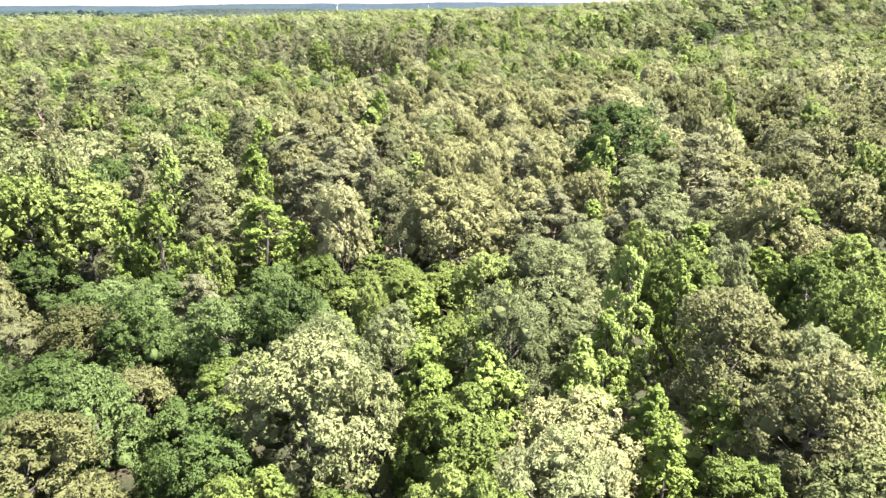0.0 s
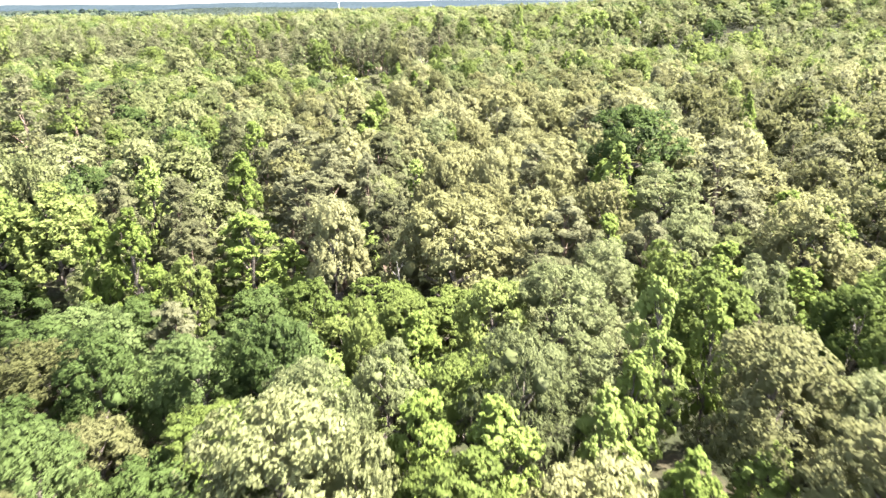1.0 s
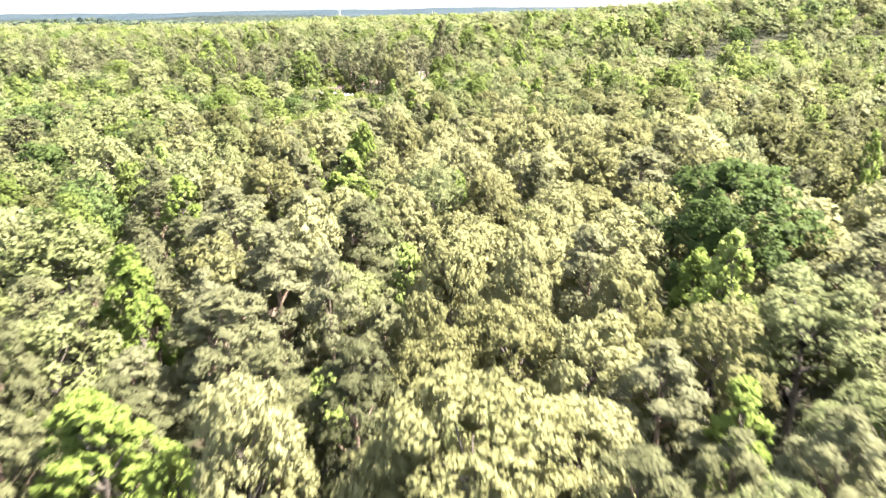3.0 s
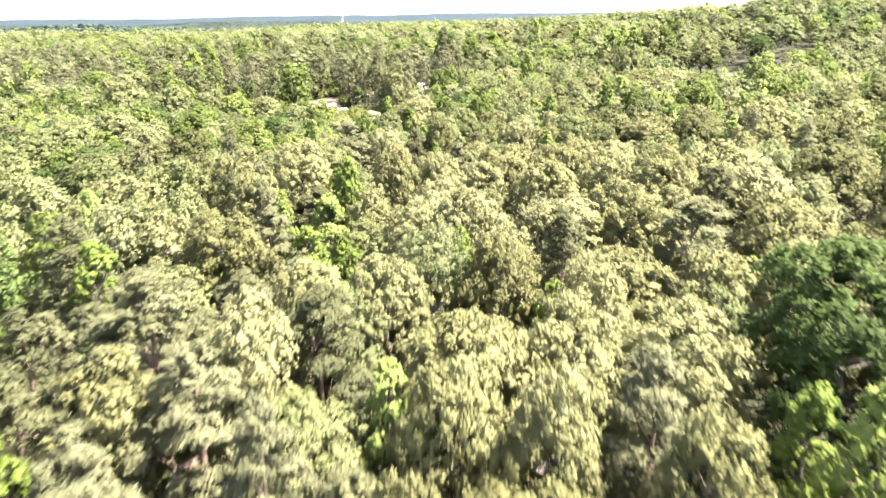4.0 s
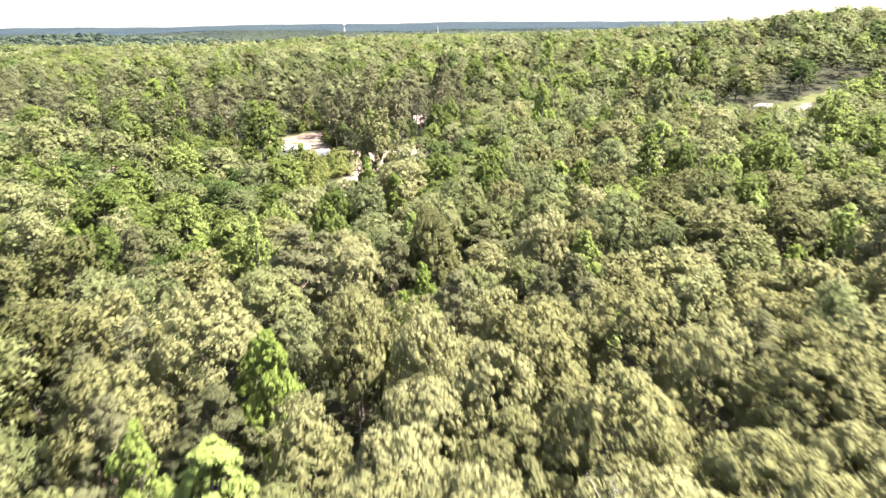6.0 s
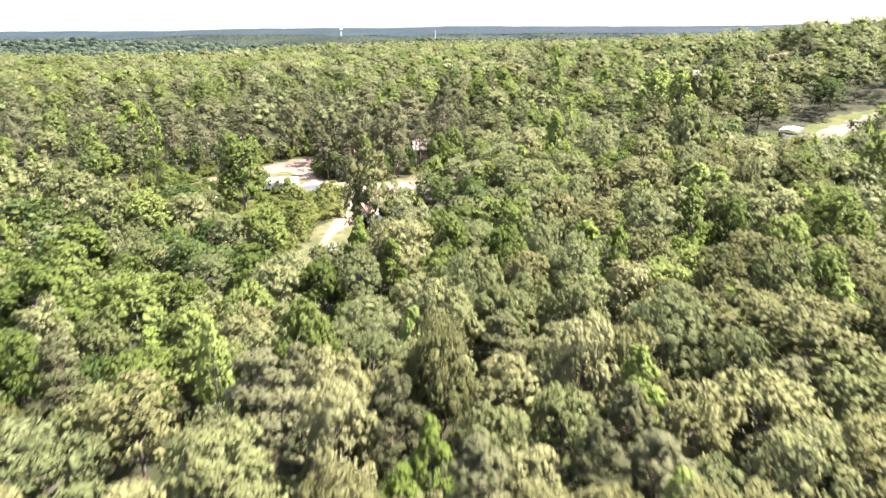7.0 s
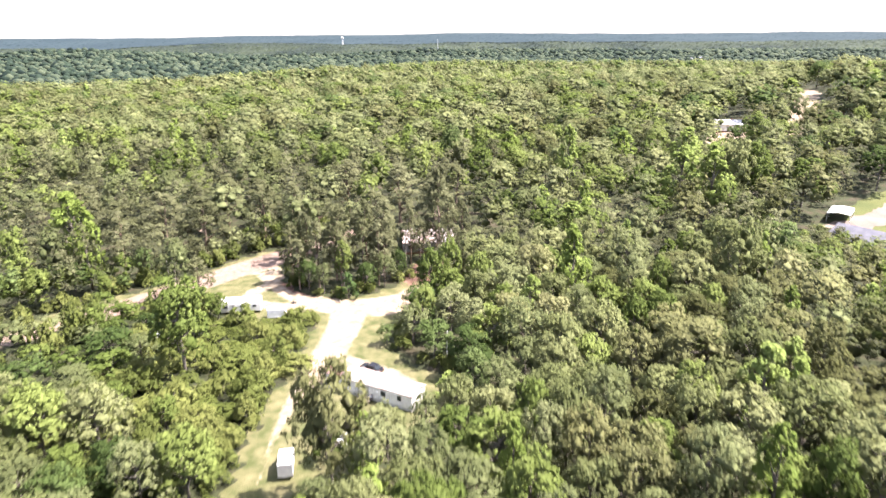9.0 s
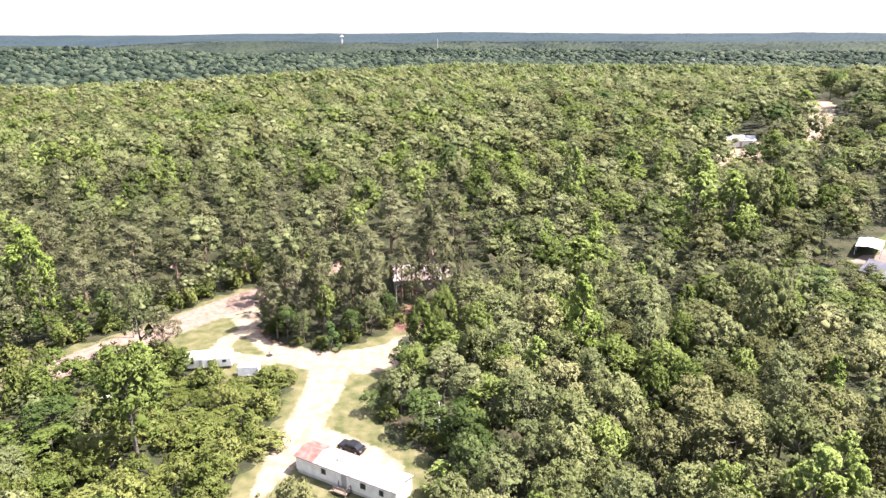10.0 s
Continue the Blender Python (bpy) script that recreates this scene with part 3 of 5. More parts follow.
FOUND.append(("B", [
    (95.0,380.0,27.5,6.0), (-51.9,210.7,15.0,6.0), (-32.2,193.5,11.0,4.4), (-30.3,206.6,11.0,4.2), (92.3,274.3,22.0,6.2), (62.1,236.3,18.0,6.2), (-36.4,222.3,8.0,3.2),
    (-46.6,224.0,8.0,3.2), (-32.9,253.0,7.0,2.8), (-31.7,239.0,6.5,2.6), (-65.7,259.8,9.0,3.6), (49.9,215.7,15.0,4.2), (91.9,391.3,18.0,5.7),
    (32.6,301.6,12.5,5.0), (40.6,298.5,13.0,5.2), (114.2,386.7,21.0,7.0), (95.5,399.4,18.0,5.5), (-65.3,293.5,7.0,2.8),
    (-53.0,270.2,6.0,2.4), (-59.8,347.5,5.0,1.7), (-80.1,321.0,5.5,2.2), (-89.2,324.2,6.0,2.4), (-48.9,353.7,5.0,1.5),
]))
FOUND.append(("Q", [
    (-37.0,243.5,12.5,4.2), (-22.5,226.0,11.5,4.2), (-28.5,323.5,8.0,2.6), (-14.5,328.5,9.0,2.8), (-5.5,296.5,8.5,3.8), (2.0,299.0,12.0,4.6),
    (-1.5,261.0,9.0,3.2), (7.2,51.0,15.8,3.9), (-1.6,55.4,12.0,3.5), (11.6,65.6,14.0,4.8), (16.7,72.0,13.5,4.2), (29.0,94.8,15.0,5.5),
    (27.5,81.9,13.0,4.8), (29.7,69.0,13.0,3.2), (-36.2,179.3,13.0,5.2), (24.5,197.5,16.5,5.4), (-9.6,209.4,11.0,4.4), (-12.4,203.9,10.0,4.0),
    (-5.4,204.6,11.0,4.4), (5.2,225.8,13.0,4.5), (42.5,320.7,17.0,6.8), (15.6,283.6,15.0,6.0), (13.8,305.4,14.0,5.6),
]))
FOUND.append(("Q", [
    (13.6,319.2,14.0,5.6), (12.5,374.8,17.0,5.8), (25.3,363.4,17.0,6.1), (-85.4,378.8,19.0,6.5), (-99.3,374.6,20.0,7.0),
]))
FOUND.append(("D", [
    (156.7,456.1,28.5,7.0), (-42.0,247.0,11.0,4.0), (-32.5,325.5,9.0,2.8), (-18.5,325.5,8.0,2.6), (-11.5,333.0,9.0,2.6), (-37.0,334.0,9.0,3.0), (-4.6,305.0,10.0,4.3),
    (-1.0,289.5,9.0,4.0), (5.5,283.0,11.0,4.2), (6.0,274.0,11.0,3.2), (-30.0,63.0,11.0,3.5), (28.8,109.0,21.0,7.4), (1.7,432.5,27.0,4.6),
    (-40.1,232.2,12.0,4.8), (-52.1,184.4,13.0,5.2), (-46.6,242.3,10.0,4.0), (-36.0,235.2,10.0,4.0), (-55.9,227.2,9.0,3.6), (144.8,398.8,24.0,7.6),
    (7.8,277.9,9.0,3.6), (119.9,455.6,23.0,6.4), (223.5,602.3,42.0,7.6), (-60.7,299.4,6.0,2.4), (-10.8,295.8,5.0,2.0),
]))
FOUND.append(("G", [
    (-17.0,228.0,12.0,4.0), (-7.0,257.0,9.5,3.2), (3.5,265.0,10.0,3.4), (-6.3,44.1,15.0,5.0), (-2.1,44.2,13.0,2.6), (-35.1,109.3,15.0,6.0),
    (-43.4,114.1,15.0,6.0), (-26.6,92.4,13.5,5.4), (-57.9,122.3,14.0,5.6), (-47.7,159.7,16.0,6.2), (-62.8,163.2,15.0,6.0), (4.7,84.1,10.0,4.0),
    (-48.7,148.1,16.0,6.2), (-45.0,133.4,15.0,4.8), (-35.7,155.7,16.0,5.7), (-72.6,201.5,15.0,6.0), (-113.6,321.7,16.0,6.2), (-81.1,273.9,14.0,5.6),
    (-48.9,256.4,13.0,5.2), (-29.5,146.5,14.0,3.6), (-72.0,218.5,14.5,5.8), (53.6,240.6,18.0,6.2), (-93.5,267.7,18.0,6.2),
]))
FOUND.append(("G", [
    (61.9,309.2,23.3,5.4), (87.5,376.5,28.6,6.4), (-63.1,254.2,15.0,6.0), (-3.9,216.4,11.0,4.4), (7.5,207.0,13.0,4.5), (16.8,209.0,14.0,4.6), (8.8,324.2,15.0,6.0), (28.7,283.4,15.0,6.0),
    (51.6,403.1,21.0,6.6), (19.9,272.2,13.0,5.2), (67.9,322.2,15.0,6.0), (83.7,356.4,17.0,6.3), (35.0,266.3,11.0,4.4), (25.4,265.5,11.5,4.6),
    (8.6,261.5,10.0,4.0), (-61.2,414.2,20.0,5.9), (-79.6,423.8,20.0,5.7),
]))
FOUND.append(("S", [
    (-42.5,304.6,5.2,3.4), (-37.5,297.5,4.8,2.9), (-30.0,296.0,4.5,3.0), (-31.5,288.5,5.0,3.2), (-31.5,281.0,5.5,3.2), (-32.5,273.0,5.5,3.4),
    (-17.5,263.0,3.5,1.8), (-31.0,305.8,4.0,3.6), (-37.1,285.1,4.0,5.0), (-52.7,280.3,5.0,5.2), (-26.3,285.0,3.0,3.6), (-43.8,270.8,5.0,4.7),
]))
FOUND.append(("P", [
    (-20.0,331.0,17.0,3.4), (-15.0,333.0,16.0,3.4), (-37.5,330.5,16.0,3.2), (-35.0,326.5,13.0,3.0), (-9.0,345.5,17.0,3.8), (1.0,348.0,19.0,4.2),
    (-5.5,341.5,13.0,3.2), (-33.0,56.0,12.0,3.6), (-15.5,341.0,18.0,3.2), (4.5,341.0,19.0,3.2), (-14.8,183.0,16.7,4.5), (7.1,201.5,11.8,3.6),
    (-1.0,337.5,28.5,4.4), (-30.5,328.0,17.0,3.6), (-34.0,332.0,18.0,3.4), (-27.0,333.0,19.0,3.4), (-16.0,330.0,16.0,3.2), (-20.0,338.0,20.0,3.4),
    (-20.7,66.6,10.0,3.2), (-79.0,146.1,21.0,6.2), (-72.3,151.7,21.0,6.2), (-69.6,162.0,17.0,6.2), (-19.5,112.1,17.0,5.6),
]))
FOUND.append(("P", [
    (-13.1,103.5,16.0,4.4), (-13.9,91.9,15.0,4.6), (-3.9,85.7,14.0,3.3), (-9.7,87.0,13.0,4.1), (37.0,99.8,17.0,6.1), (35.2,86.8,14.0,4.3),
    (56.5,110.3,15.0,6.0), (-7.4,97.6,16.0,2.8), (-17.4,97.9,14.0,3.4), (27.2,135.3,16.0,5.5), (-79.9,193.7,15.0,6.0), (-17.6,139.7,14.0,3.7),
    (171.2,474.7,36.0,7.6), (-35.2,355.7,19.0,7.1), (-18.4,347.4,20.0,7.4), (-30.7,380.8,22.0,7.6), (-14.4,378.2,21.0,7.3),
    (3.0,378.4,21.0,7.3), (-2.8,363.4,20.0,6.6), (-54.2,366.6,19.0,6.8), (-65.4,368.7,20.0,7.1), (-65.4,348.7,18.0,6.9),
]))
FOUND.append(("P", [
    (-6.8,349.6,11.5,2.8), (-1.8,347.0,10.0,2.5), (-25.0,328.8,20.7,4.4), (-15.0,333.3,20.9,4.4), (-43.9,363.3,18.6,5.2), (15.7,406.1,24.5,5.5), (-76.9,350.1,19.0,7.2), (-86.3,343.8,18.0,7.0), (-105.3,360.2,19.0,7.0),
]))
FOUND.append(("T", [
    (10.0,42.7,11.5,4.6), (3.6,108.8,15.0,6.0), (10.5,110.9,15.0,5.5), (18.1,110.8,15.0,6.0), (6.4,94.1,13.0,5.2),
    (12.3,91.6,13.0,5.0), (10.0,84.2,11.0,4.4), (2.1,102.6,15.5,3.7), (7.9,101.5,15.5,3.6), (16.0,97.9,15.0,3.4), (0.0,95.7,13.0,2.6),
    (-38.0,147.6,16.0,5.6), (-19.4,163.7,17.0,5.2), (-23.2,153.9,15.0,4.4), (-20.6,133.3,15.5,4.7), (-3.2,121.0,15.0,3.8), (8.9,159.7,17.0,5.8),
    (13.3,148.0,17.0,5.2), (4.2,139.0,16.0,4.7), (14.5,140.2,15.0,5.8), (21.6,141.8,16.0,5.5), (6.9,127.1,15.0,4.7),
]))
FOUND.append(("T", [
    (13.9,120.6,14.5,4.5), (29.4,153.2,17.5,5.8), (38.7,157.7,17.5,6.1), (58.6,190.7,19.0,6.2), (39.1,149.8,16.5,6.0), (-5.7,163.0,16.5,3.7),
    (1.2,158.8,16.0,4.2), (5.8,154.4,15.5,4.2), (18.0,164.3,17.0,5.9), (22.8,157.3,16.5,4.4), (28.4,145.6,14.5,4.0), (-1.0,146.5,14.0,4.0),
    (-8.0,150.5,13.5,3.6), (-23.4,205.7,11.0,4.4), (11.1,217.9,14.0,3.7), (21.5,293.8,12.0,4.8),
]))
FOUND.append(("R", [
    (35.6,415.2,24.0,5.0),
    (-13.2,247.0,22.0,5.4),     (-38.0,62.0,13.0,4.0), (23.2,51.9,15.0,4.9), (25.6,44.0,14.0,4.4), (72.5,149.5,18.0,6.2), (67.3,119.0,17.0,6.2), (51.5,88.3,15.0,5.1),
    (52.1,157.0,17.5,6.0), (32.5,199.7,16.0,6.2), (39.5,195.7,16.0,6.1), (47.2,197.0,16.5,6.2), (27.5,208.3,13.0,4.5), (36.3,215.9,15.0,5.6),
    (45.1,219.3,15.0,5.8), (29.2,224.8,15.0,5.5), (39.0,205.2,14.0,4.6), (57.6,276.6,16.5,6.6), (41.3,274.0,16.0,6.4), (51.0,312.5,14.0,5.6),
    (56.5,298.0,14.5,5.8), (65.5,297.1,15.0,6.0), (48.7,289.5,13.5,5.4),
]))
FOUND.append(("Y", [
    (-86.0,326.0,22.5,3.4), (-28.3,122.8,15.8,2.6), (52.5,129.0,19.0,1.6), (-13.1,159.5,13.9,2.2), (23.6,219.0,16.8,2.6), (-0.3,176.8,14.4,2.0),
    (17.0,57.2,16.0,2.0), (28.0,309.0,21.5,3.6), (40.0,393.7,30.7,3.6), (82.0,407.0,28.0,6.0), (1.4,46.9,13.3,2.7), (12.1,49.7,12.0,2.3),
    (14.5,52.3,13.0,2.0), (15.9,45.1,11.0,2.1), (16.3,42.5,9.5,2.2), (32.2,48.9,13.0,1.7), (-5.7,56.3,11.0,1.8), (0.2,62.7,11.0,2.2),
    (22.1,59.5,14.0,1.8), (-27.0,74.1,16.0,2.6), (-29.7,73.9,15.0,2.3), (-18.1,80.3,13.5,3.7), (-7.4,91.3,9.0,1.8),
]))
FOUND.append(("Y", [
    (19.9,84.4,12.0,2.3), (50.8,120.3,14.0,2.8), (42.7,91.8,12.5,2.9), (44.2,85.7,12.5,3.0), (29.2,75.4,12.0,2.6), (43.6,71.8,12.0,3.1),
    (22.9,102.1,14.0,2.2), (-1.8,106.8,13.0,2.2), (-23.2,97.8,16.0,2.9), (-12.4,145.3,14.0,4.4), (-18.2,147.2,14.0,1.8), (-12.8,135.7,13.0,2.3),
    (-9.6,137.9,11.5,2.1), (49.0,261.9,17.0,6.2), (21.3,228.8,15.0,4.2), (28.3,313.0,14.0,4.3), (40.4,239.4,17.9,3.2), (-34.8,204.7,9.0,2.7),
    (35.7,354.9,15.0,5.5), (2.1,273.7,6.0,2.4), (22.3,424.8,24.0,4.6), (71.4,376.2,26.7,5.6), (80.0,374.0,28.0,5.6), (64.1,420.3,25.0,4.6), (176.7,536.8,35.0,7.6), (-98.6,342.7,21.0,5.3),
]))
FOUND.append(("Y", [
    (-55.0,304.0,9.5,3.8),
]))
FOUND.append(("C", [
    (-22.2,320.5,6.6,2.4),
]))


def free(x, y):
    for poly in OPEN:
        if inside(poly, x, y):
            return False
    return True


def pick(r, table):
    total = sum(w for _, w in table)
    v = r.uniform(0, total)
    for k, w in table:
        v -= w
        if v <= 0:
            return k
    return table[-1][0]


def wood_kind(x, y, r):
    """Which tree grows where, and the usual height of its top above the ground."""
    # deep green kinds here stand in for shade on this side
    if y < 78 and x < -8:
        return pick(r, [("D", 6), ("B", 1), ("R", 1)]), 11
    if y < 75:
        return pick(r, [("B", 4), ("G", 3), ("Q", 3), ("Y", 0.8), ("R", 2 if x > 10 else 0)]), 12
    if y < 195:
        # extra deep green darkens this edge by leaf colour, as light falloff
        if x < -38:
            return pick(r, [("G", 4), ("B", 2), ("P", 2), ("D", 3), ("R", 2)]), 14
        if x < -12 and y < 135:
            return pick(r, [("P", 7), ("G", 2), ("T", 2), ("Y", 1)]), 14.5
        if x > 48:
            return pick(r, [("R", 6), ("T", 3), ("P", 3), ("B", 1)]), 15.5
        return pick(r, [("T", 6), ("G", 2), ("P", 1.5), ("Y", 0.4), ("Q", 1.2), ("R", 0.6)]), 14.5
    if y < 315:
        if -75 < x < -27 and 222 < y <= 250:
            return pick(r, [("B", 3), ("D", 2), ("Q", 3), ("G", 1)]), 10
        if -75 < x < -14 and y > 222:
            return pick(r, [("S", 9), ("B", 1.5), ("D", 0.5)]), 6.5
        if x < -14:
            return pick(r, [("G", 3), ("B", 4), ("D", 2), ("Q", 2), ("Y", 0.6)]), 12
        if x > 24:
            return pick(r, [("R", 3.5), ("G", 4), ("Q", 3), ("B", 2), ("Y", 0.6), ("T", 1)]), 14.5
        return pick(r, [("Q", 4), ("G", 4), ("B", 3), ("T", 1.5), ("Y", 0.7)]), 14
    if x < 12 and y < 420:
        return pick(r, [("P", 7), ("Q", 1.5), ("B", 1.5), ("G", 1)]), 17
    if x < 60:
        return pick(r, [("Q", 4), ("G", 4), ("B", 3), ("P", 2), ("Y", 0.8)]), 16
    return pick(r, [("R", 3), ("G", 4), ("B", 2.5), ("Q", 3), ("P", 2), ("Y", 0.5), ("D", 1)]), 17


rnd = random.Random(11)
taken = {}


def kept_low(x, y, h):
    """Lower growth before the two houses on the hill: place, slope of the tops, half width, height at the foot."""
    for hx, hy, sx, slope, half, foot in ((130, 487, 0.41, 0.115, 9, 2.5), (122, 365, 0.66, 0.19, 16, 3.5), (150, 385, 0.66, 0.2, 9, 4.0)):
        ahead = hy - y
        if 0 < ahead < 120 and abs(x - hx + sx * ahead) < half:
            h = min(h, foot + slope * ahead * 1.15)
    return h


def crowded(x, y, r, share):
    cx, cy = int(x // 8), int(y // 8)
    for i in range(cx - 2, cx + 3):
        for j in range(cy - 2, cy + 3):
            for a, b, q in taken.get((i, j), ()):
                if math.hypot(a - x, b - y) < share * (q + r):
                    return True
    return False


def take(x, y, r):
    taken.setdefault((int(x // 8), int(y // 8)), []).append((x, y, r))


def near_level(x, y):
    return 0 if (abs(x - 2) < 19 and y < 235) or (abs(x - 2) < 44 and y < 92) else 1


for found_kind, places in FOUND:
    for x, y, top, r in places:
        kind = found_kind
        if inside(ROADWAY, x, y) or inside(HOLLOW, x, y):
            continue
        if kind in "BY" and x < -9 and y < 66:       # bright kinds planted as deep green, to put shade in
            kind = "D"
        if kind == "Y":
            r = min(r * 1.15, 4.2 if y < 300 else 6.5)
        take(x, y, r)
        plant(kind, x, y, top, r, 0 if abs(x - 2) < 28 and y < 215 else near_level(x, y), rnd)

fill = []                                # the rest of the wood: kind, x, y, top, radius
for tries in range(60000):
    y = rnd.uniform(14, 470)
    half = 0.67 * max(0, y - 5) + 22
    if rnd.random() > half / 350:
        continue
    x = 2 + rnd.uniform(-half, half)
    kind, top = wood_kind(x, y, rnd)
    h = top * rnd.uniform(0.68, 1.18) if kind != "S" else rnd.uniform(2.6, 6)
    if -50 < x < -27 and 268 < y < 308:
        kind, h = "S", rnd.uniform(1.4, 2.4)
    elif -100 < x <= -50 and 262 < y < 306:              # young trees on the near side of the road
        kind, h = pick(rnd, [("B", 4), ("Q", 2), ("D", 2), ("S", 2)]), rnd.uniform(5.5, 9.0)
    h = kept_low(x, y, h)
    r = SIZE[kind][1] * rnd.uniform(0.72, 1.08) * (1.0 if kind in "PY" else 1.12)
    if kind != "S" and not (-100 < x <= -50 and 262 < y < 306):
        r = min(r * 1.4 if y > 330 else r, 0.42 * h)
    if not free(x, y) or crowded(x, y, r, 0.60 if y < 330 else 0.65):
        continue
    if any(not free(x + r * 0.8 * math.cos(a), y + r * 0.8 * math.sin(a)) for a in (0, 1.57, 3.14, 4.71)):
        continue
    take(x, y, r)
    fill.append((kind, x, y, float(ground(x, y)) + h, r))
for tries in range(900):                  # the low thicket beside the yard
    x, y = rnd.uniform(-64, -28), rnd.uniform(238, 310)
    r = rnd.uniform(2.2, 3.5)
    if free(x, y) and free(x + r, y) and not crowded(x, y, r, 0.48):
        take(x, y, r)
        fill.append(("S", x, y, rnd.uniform(2.6, 5.2) if y < 288 else rnd.uniform(1.0, 1.9), r))
for poly in (CLEARING, ROADWAY):          # brush along the open ground
    for (x0, y0), (x1, y1) in zip(poly, poly[1:] + poly[:1]):
        k = max(1, int(math.hypot(x1 - x0, y1 - y0) / 2.6))
        for i in range(k):
            f = (i + rnd.random()) / k
            nx, ny = (y1 - y0), -(x1 - x0)
            q = math.hypot(nx, ny)
            side = 1 if free(x0 + (x1 - x0) * f + nx / q * 2.0, y0 + (y1 - y0) * f + ny / q * 2.0) else -1
            off = side * rnd.uniform(1.3, 4.5)
            x, y = x0 + (x1 - x0) * f + nx / q * off, y0 + (y1 - y0) * f + ny / q * off
            if y > 236 and free(x, y) and rnd.random() < 0.8 and not (-57 < x < -32 and 299 < y < 313):
                h = rnd.uniform(0.9, 3.2) if poly is CLEARING else rnd.uniform(2.0, 5.5) if poly.index((x0, y0)) < 9 else 0
                if h:
                    fill.append(("S", x, y, float(ground(x, y)) + h, min(2.4, 0.6 + 0.5 * h)))
for (x0, y0), (x1, y1) in zip(ROADWAY[:8], ROADWAY[1:9]):   # young trees that close the wood's edge
    k = max(1, int(math.hypot(x1 - x0, y1 - y0) / 2.0))
    q = math.hypot(x1 - x0, y1 - y0)
    for i in range(k):
        f, off = (i + rnd.random()) / k, rnd.uniform(2.6, 8)
        x, y = x0 + (x1 - x0) * f - (y1 - y0) / q * off, y0 + (y1 - y0) * f + (x1 - x0) / q * off
        if free(x, y):
            h = rnd.uniform(4.0, 11)
            fill.append((pick(rnd, [("Q", 3), ("D", 3), ("B", 2), ("P", 2)]), x, y, float(ground(x, y)) + h, rnd.uniform(2.2, 3.4)))
things = [q for q in fill if abs(q[1] - 2) < 66 and q[2] < 335]
rest = [q for q in fill if not (abs(q[1] - 2) < 66 and q[2] < 335)]
for kind, x, y, top, r in things:
    plant(kind, x, y, top, r, near_level(x, y), rnd)


def woods(name, trees, lobes, puffs, per, coarse, body, label):
    """Woodland too deep to count, one mesh for each kind of leaf."""
    for kind in LEAF:
        mine = [q for q in trees if q[0] == kind]
        if not mine:
            continue
        H, R = SIZE[kind]
        squash = 1.0 if kind in "PYSC" else 0.78       # in close woods the crowns are shallow
        variants = [crown_mesh(kind, 9000 + 10 * ord(kind) + i, lobes, puffs, per, coarse, ICO1, 0.45, body if kind not in "PC" else 0.3)[0] for i in range(5)]
        vs, fs, ss, o = [], [], [], 0
        for n_, (_, x, y, top, r) in enumerate(mine):
            v, f, d = variants[n_ % 5]
            z = float(ground(x, y))
            a = rnd.uniform(0, 6.283)
            ss.append(np.stack([d[:, 0] * math.cos(a) - d[:, 1] * math.sin(a), d[:, 0] * math.sin(a) + d[:, 1] * math.cos(a), d[:, 2]], 1))
            c, s = math.cos(a) * r / R, math.sin(a) * r / R
            w = np.stack([v[:, 0] * c - v[:, 1] * s + x, v[:, 0] * s + v[:, 1] * c + y, (H - (H - v[:, 2]) * squash) * (top - z) / H + z], 1)
            vs.append(w)
            fs.append(f + o)
            o += len(w)
        me = raw_mesh(name, (np.concatenate(vs), np.concatenate(fs), np.concatenate(ss)), WOODS_LEAF[kind])
        tone = me.attributes.new("tone", "FLOAT", "POINT")
        tone.data.foreach_set("value", np.concatenate([np.full(len(w), rnd.random(), np.float32) for w in vs]))
        ob = new(name, me)
        tagged(ob, label, "woods", kind="stuff")


woods("woodland", rest, 11, 10, 8, 1.25, 0.46, "dense mixed summer woodland beyond the clearing")
deep = []
for y0, y1, step in ((462, 720, 10.4), (720, 1180, 11.6)):
    for y in np.arange(y0, y1, step):
        half = 0.67 * y + 30
        for x in np.arange(2 - half, 2 + half, step):
            px, py = x + rnd.uniform(-4.4, 4.4), y + rnd.uniform(-4.4, 4.4)
            if not free(px, py):
                continue
            kind = pick(rnd, [("G", 4), ("B", 2.0), ("Q", 4), ("R", 2), ("P", 1.2), ("D", 1), ("Y", 0.2)])
            size = 7.6 if kind not in "PY" else 5.0
            tall = rnd.uniform(12.0, 20.0)
            tall = kept_low(px, py, tall)
            if any(math.hypot(px - a, py - b) < 12 for a, b in FAR_LANE):
                tall *= 0.5
            deep.append((kind, px, py, float(ground(px, py)) + tall, min(size, 0.5 * tall) * rnd.uniform(0.85, 1.25)))
woods("far_woods", [q for q in deep if q[2] < 720], 9, 7, 6, 1.75, 0.5, "dense mixed woodland on rising ground")
woods("deep_woods", [q for q in deep if q[2] >= 720], 7, 3, 4, 2.4, 0.6, "distant closed woodland canopy")


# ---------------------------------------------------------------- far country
# valley woods: missing crown shade and blue haze are mixed into both colours
FAR_LEAF = foliage("canopy_with_shade_and_haze", (0.003, 0.007, 0.006), (0.008, 0.015, 0.012), (0.040, 0.052, 0.030), 0.0, 0.8, 0.008, 0.1, stands=0.005)
FAR_CROWN = foliage("crowns_with_shade_and_haze", (0.006, 0.013, 0.010), (0.022, 0.036, 0.023), (0.058, 0.074, 0.045), 0.0, 0.8, 0.01, 0.1, joined=True, stands=0.0035)
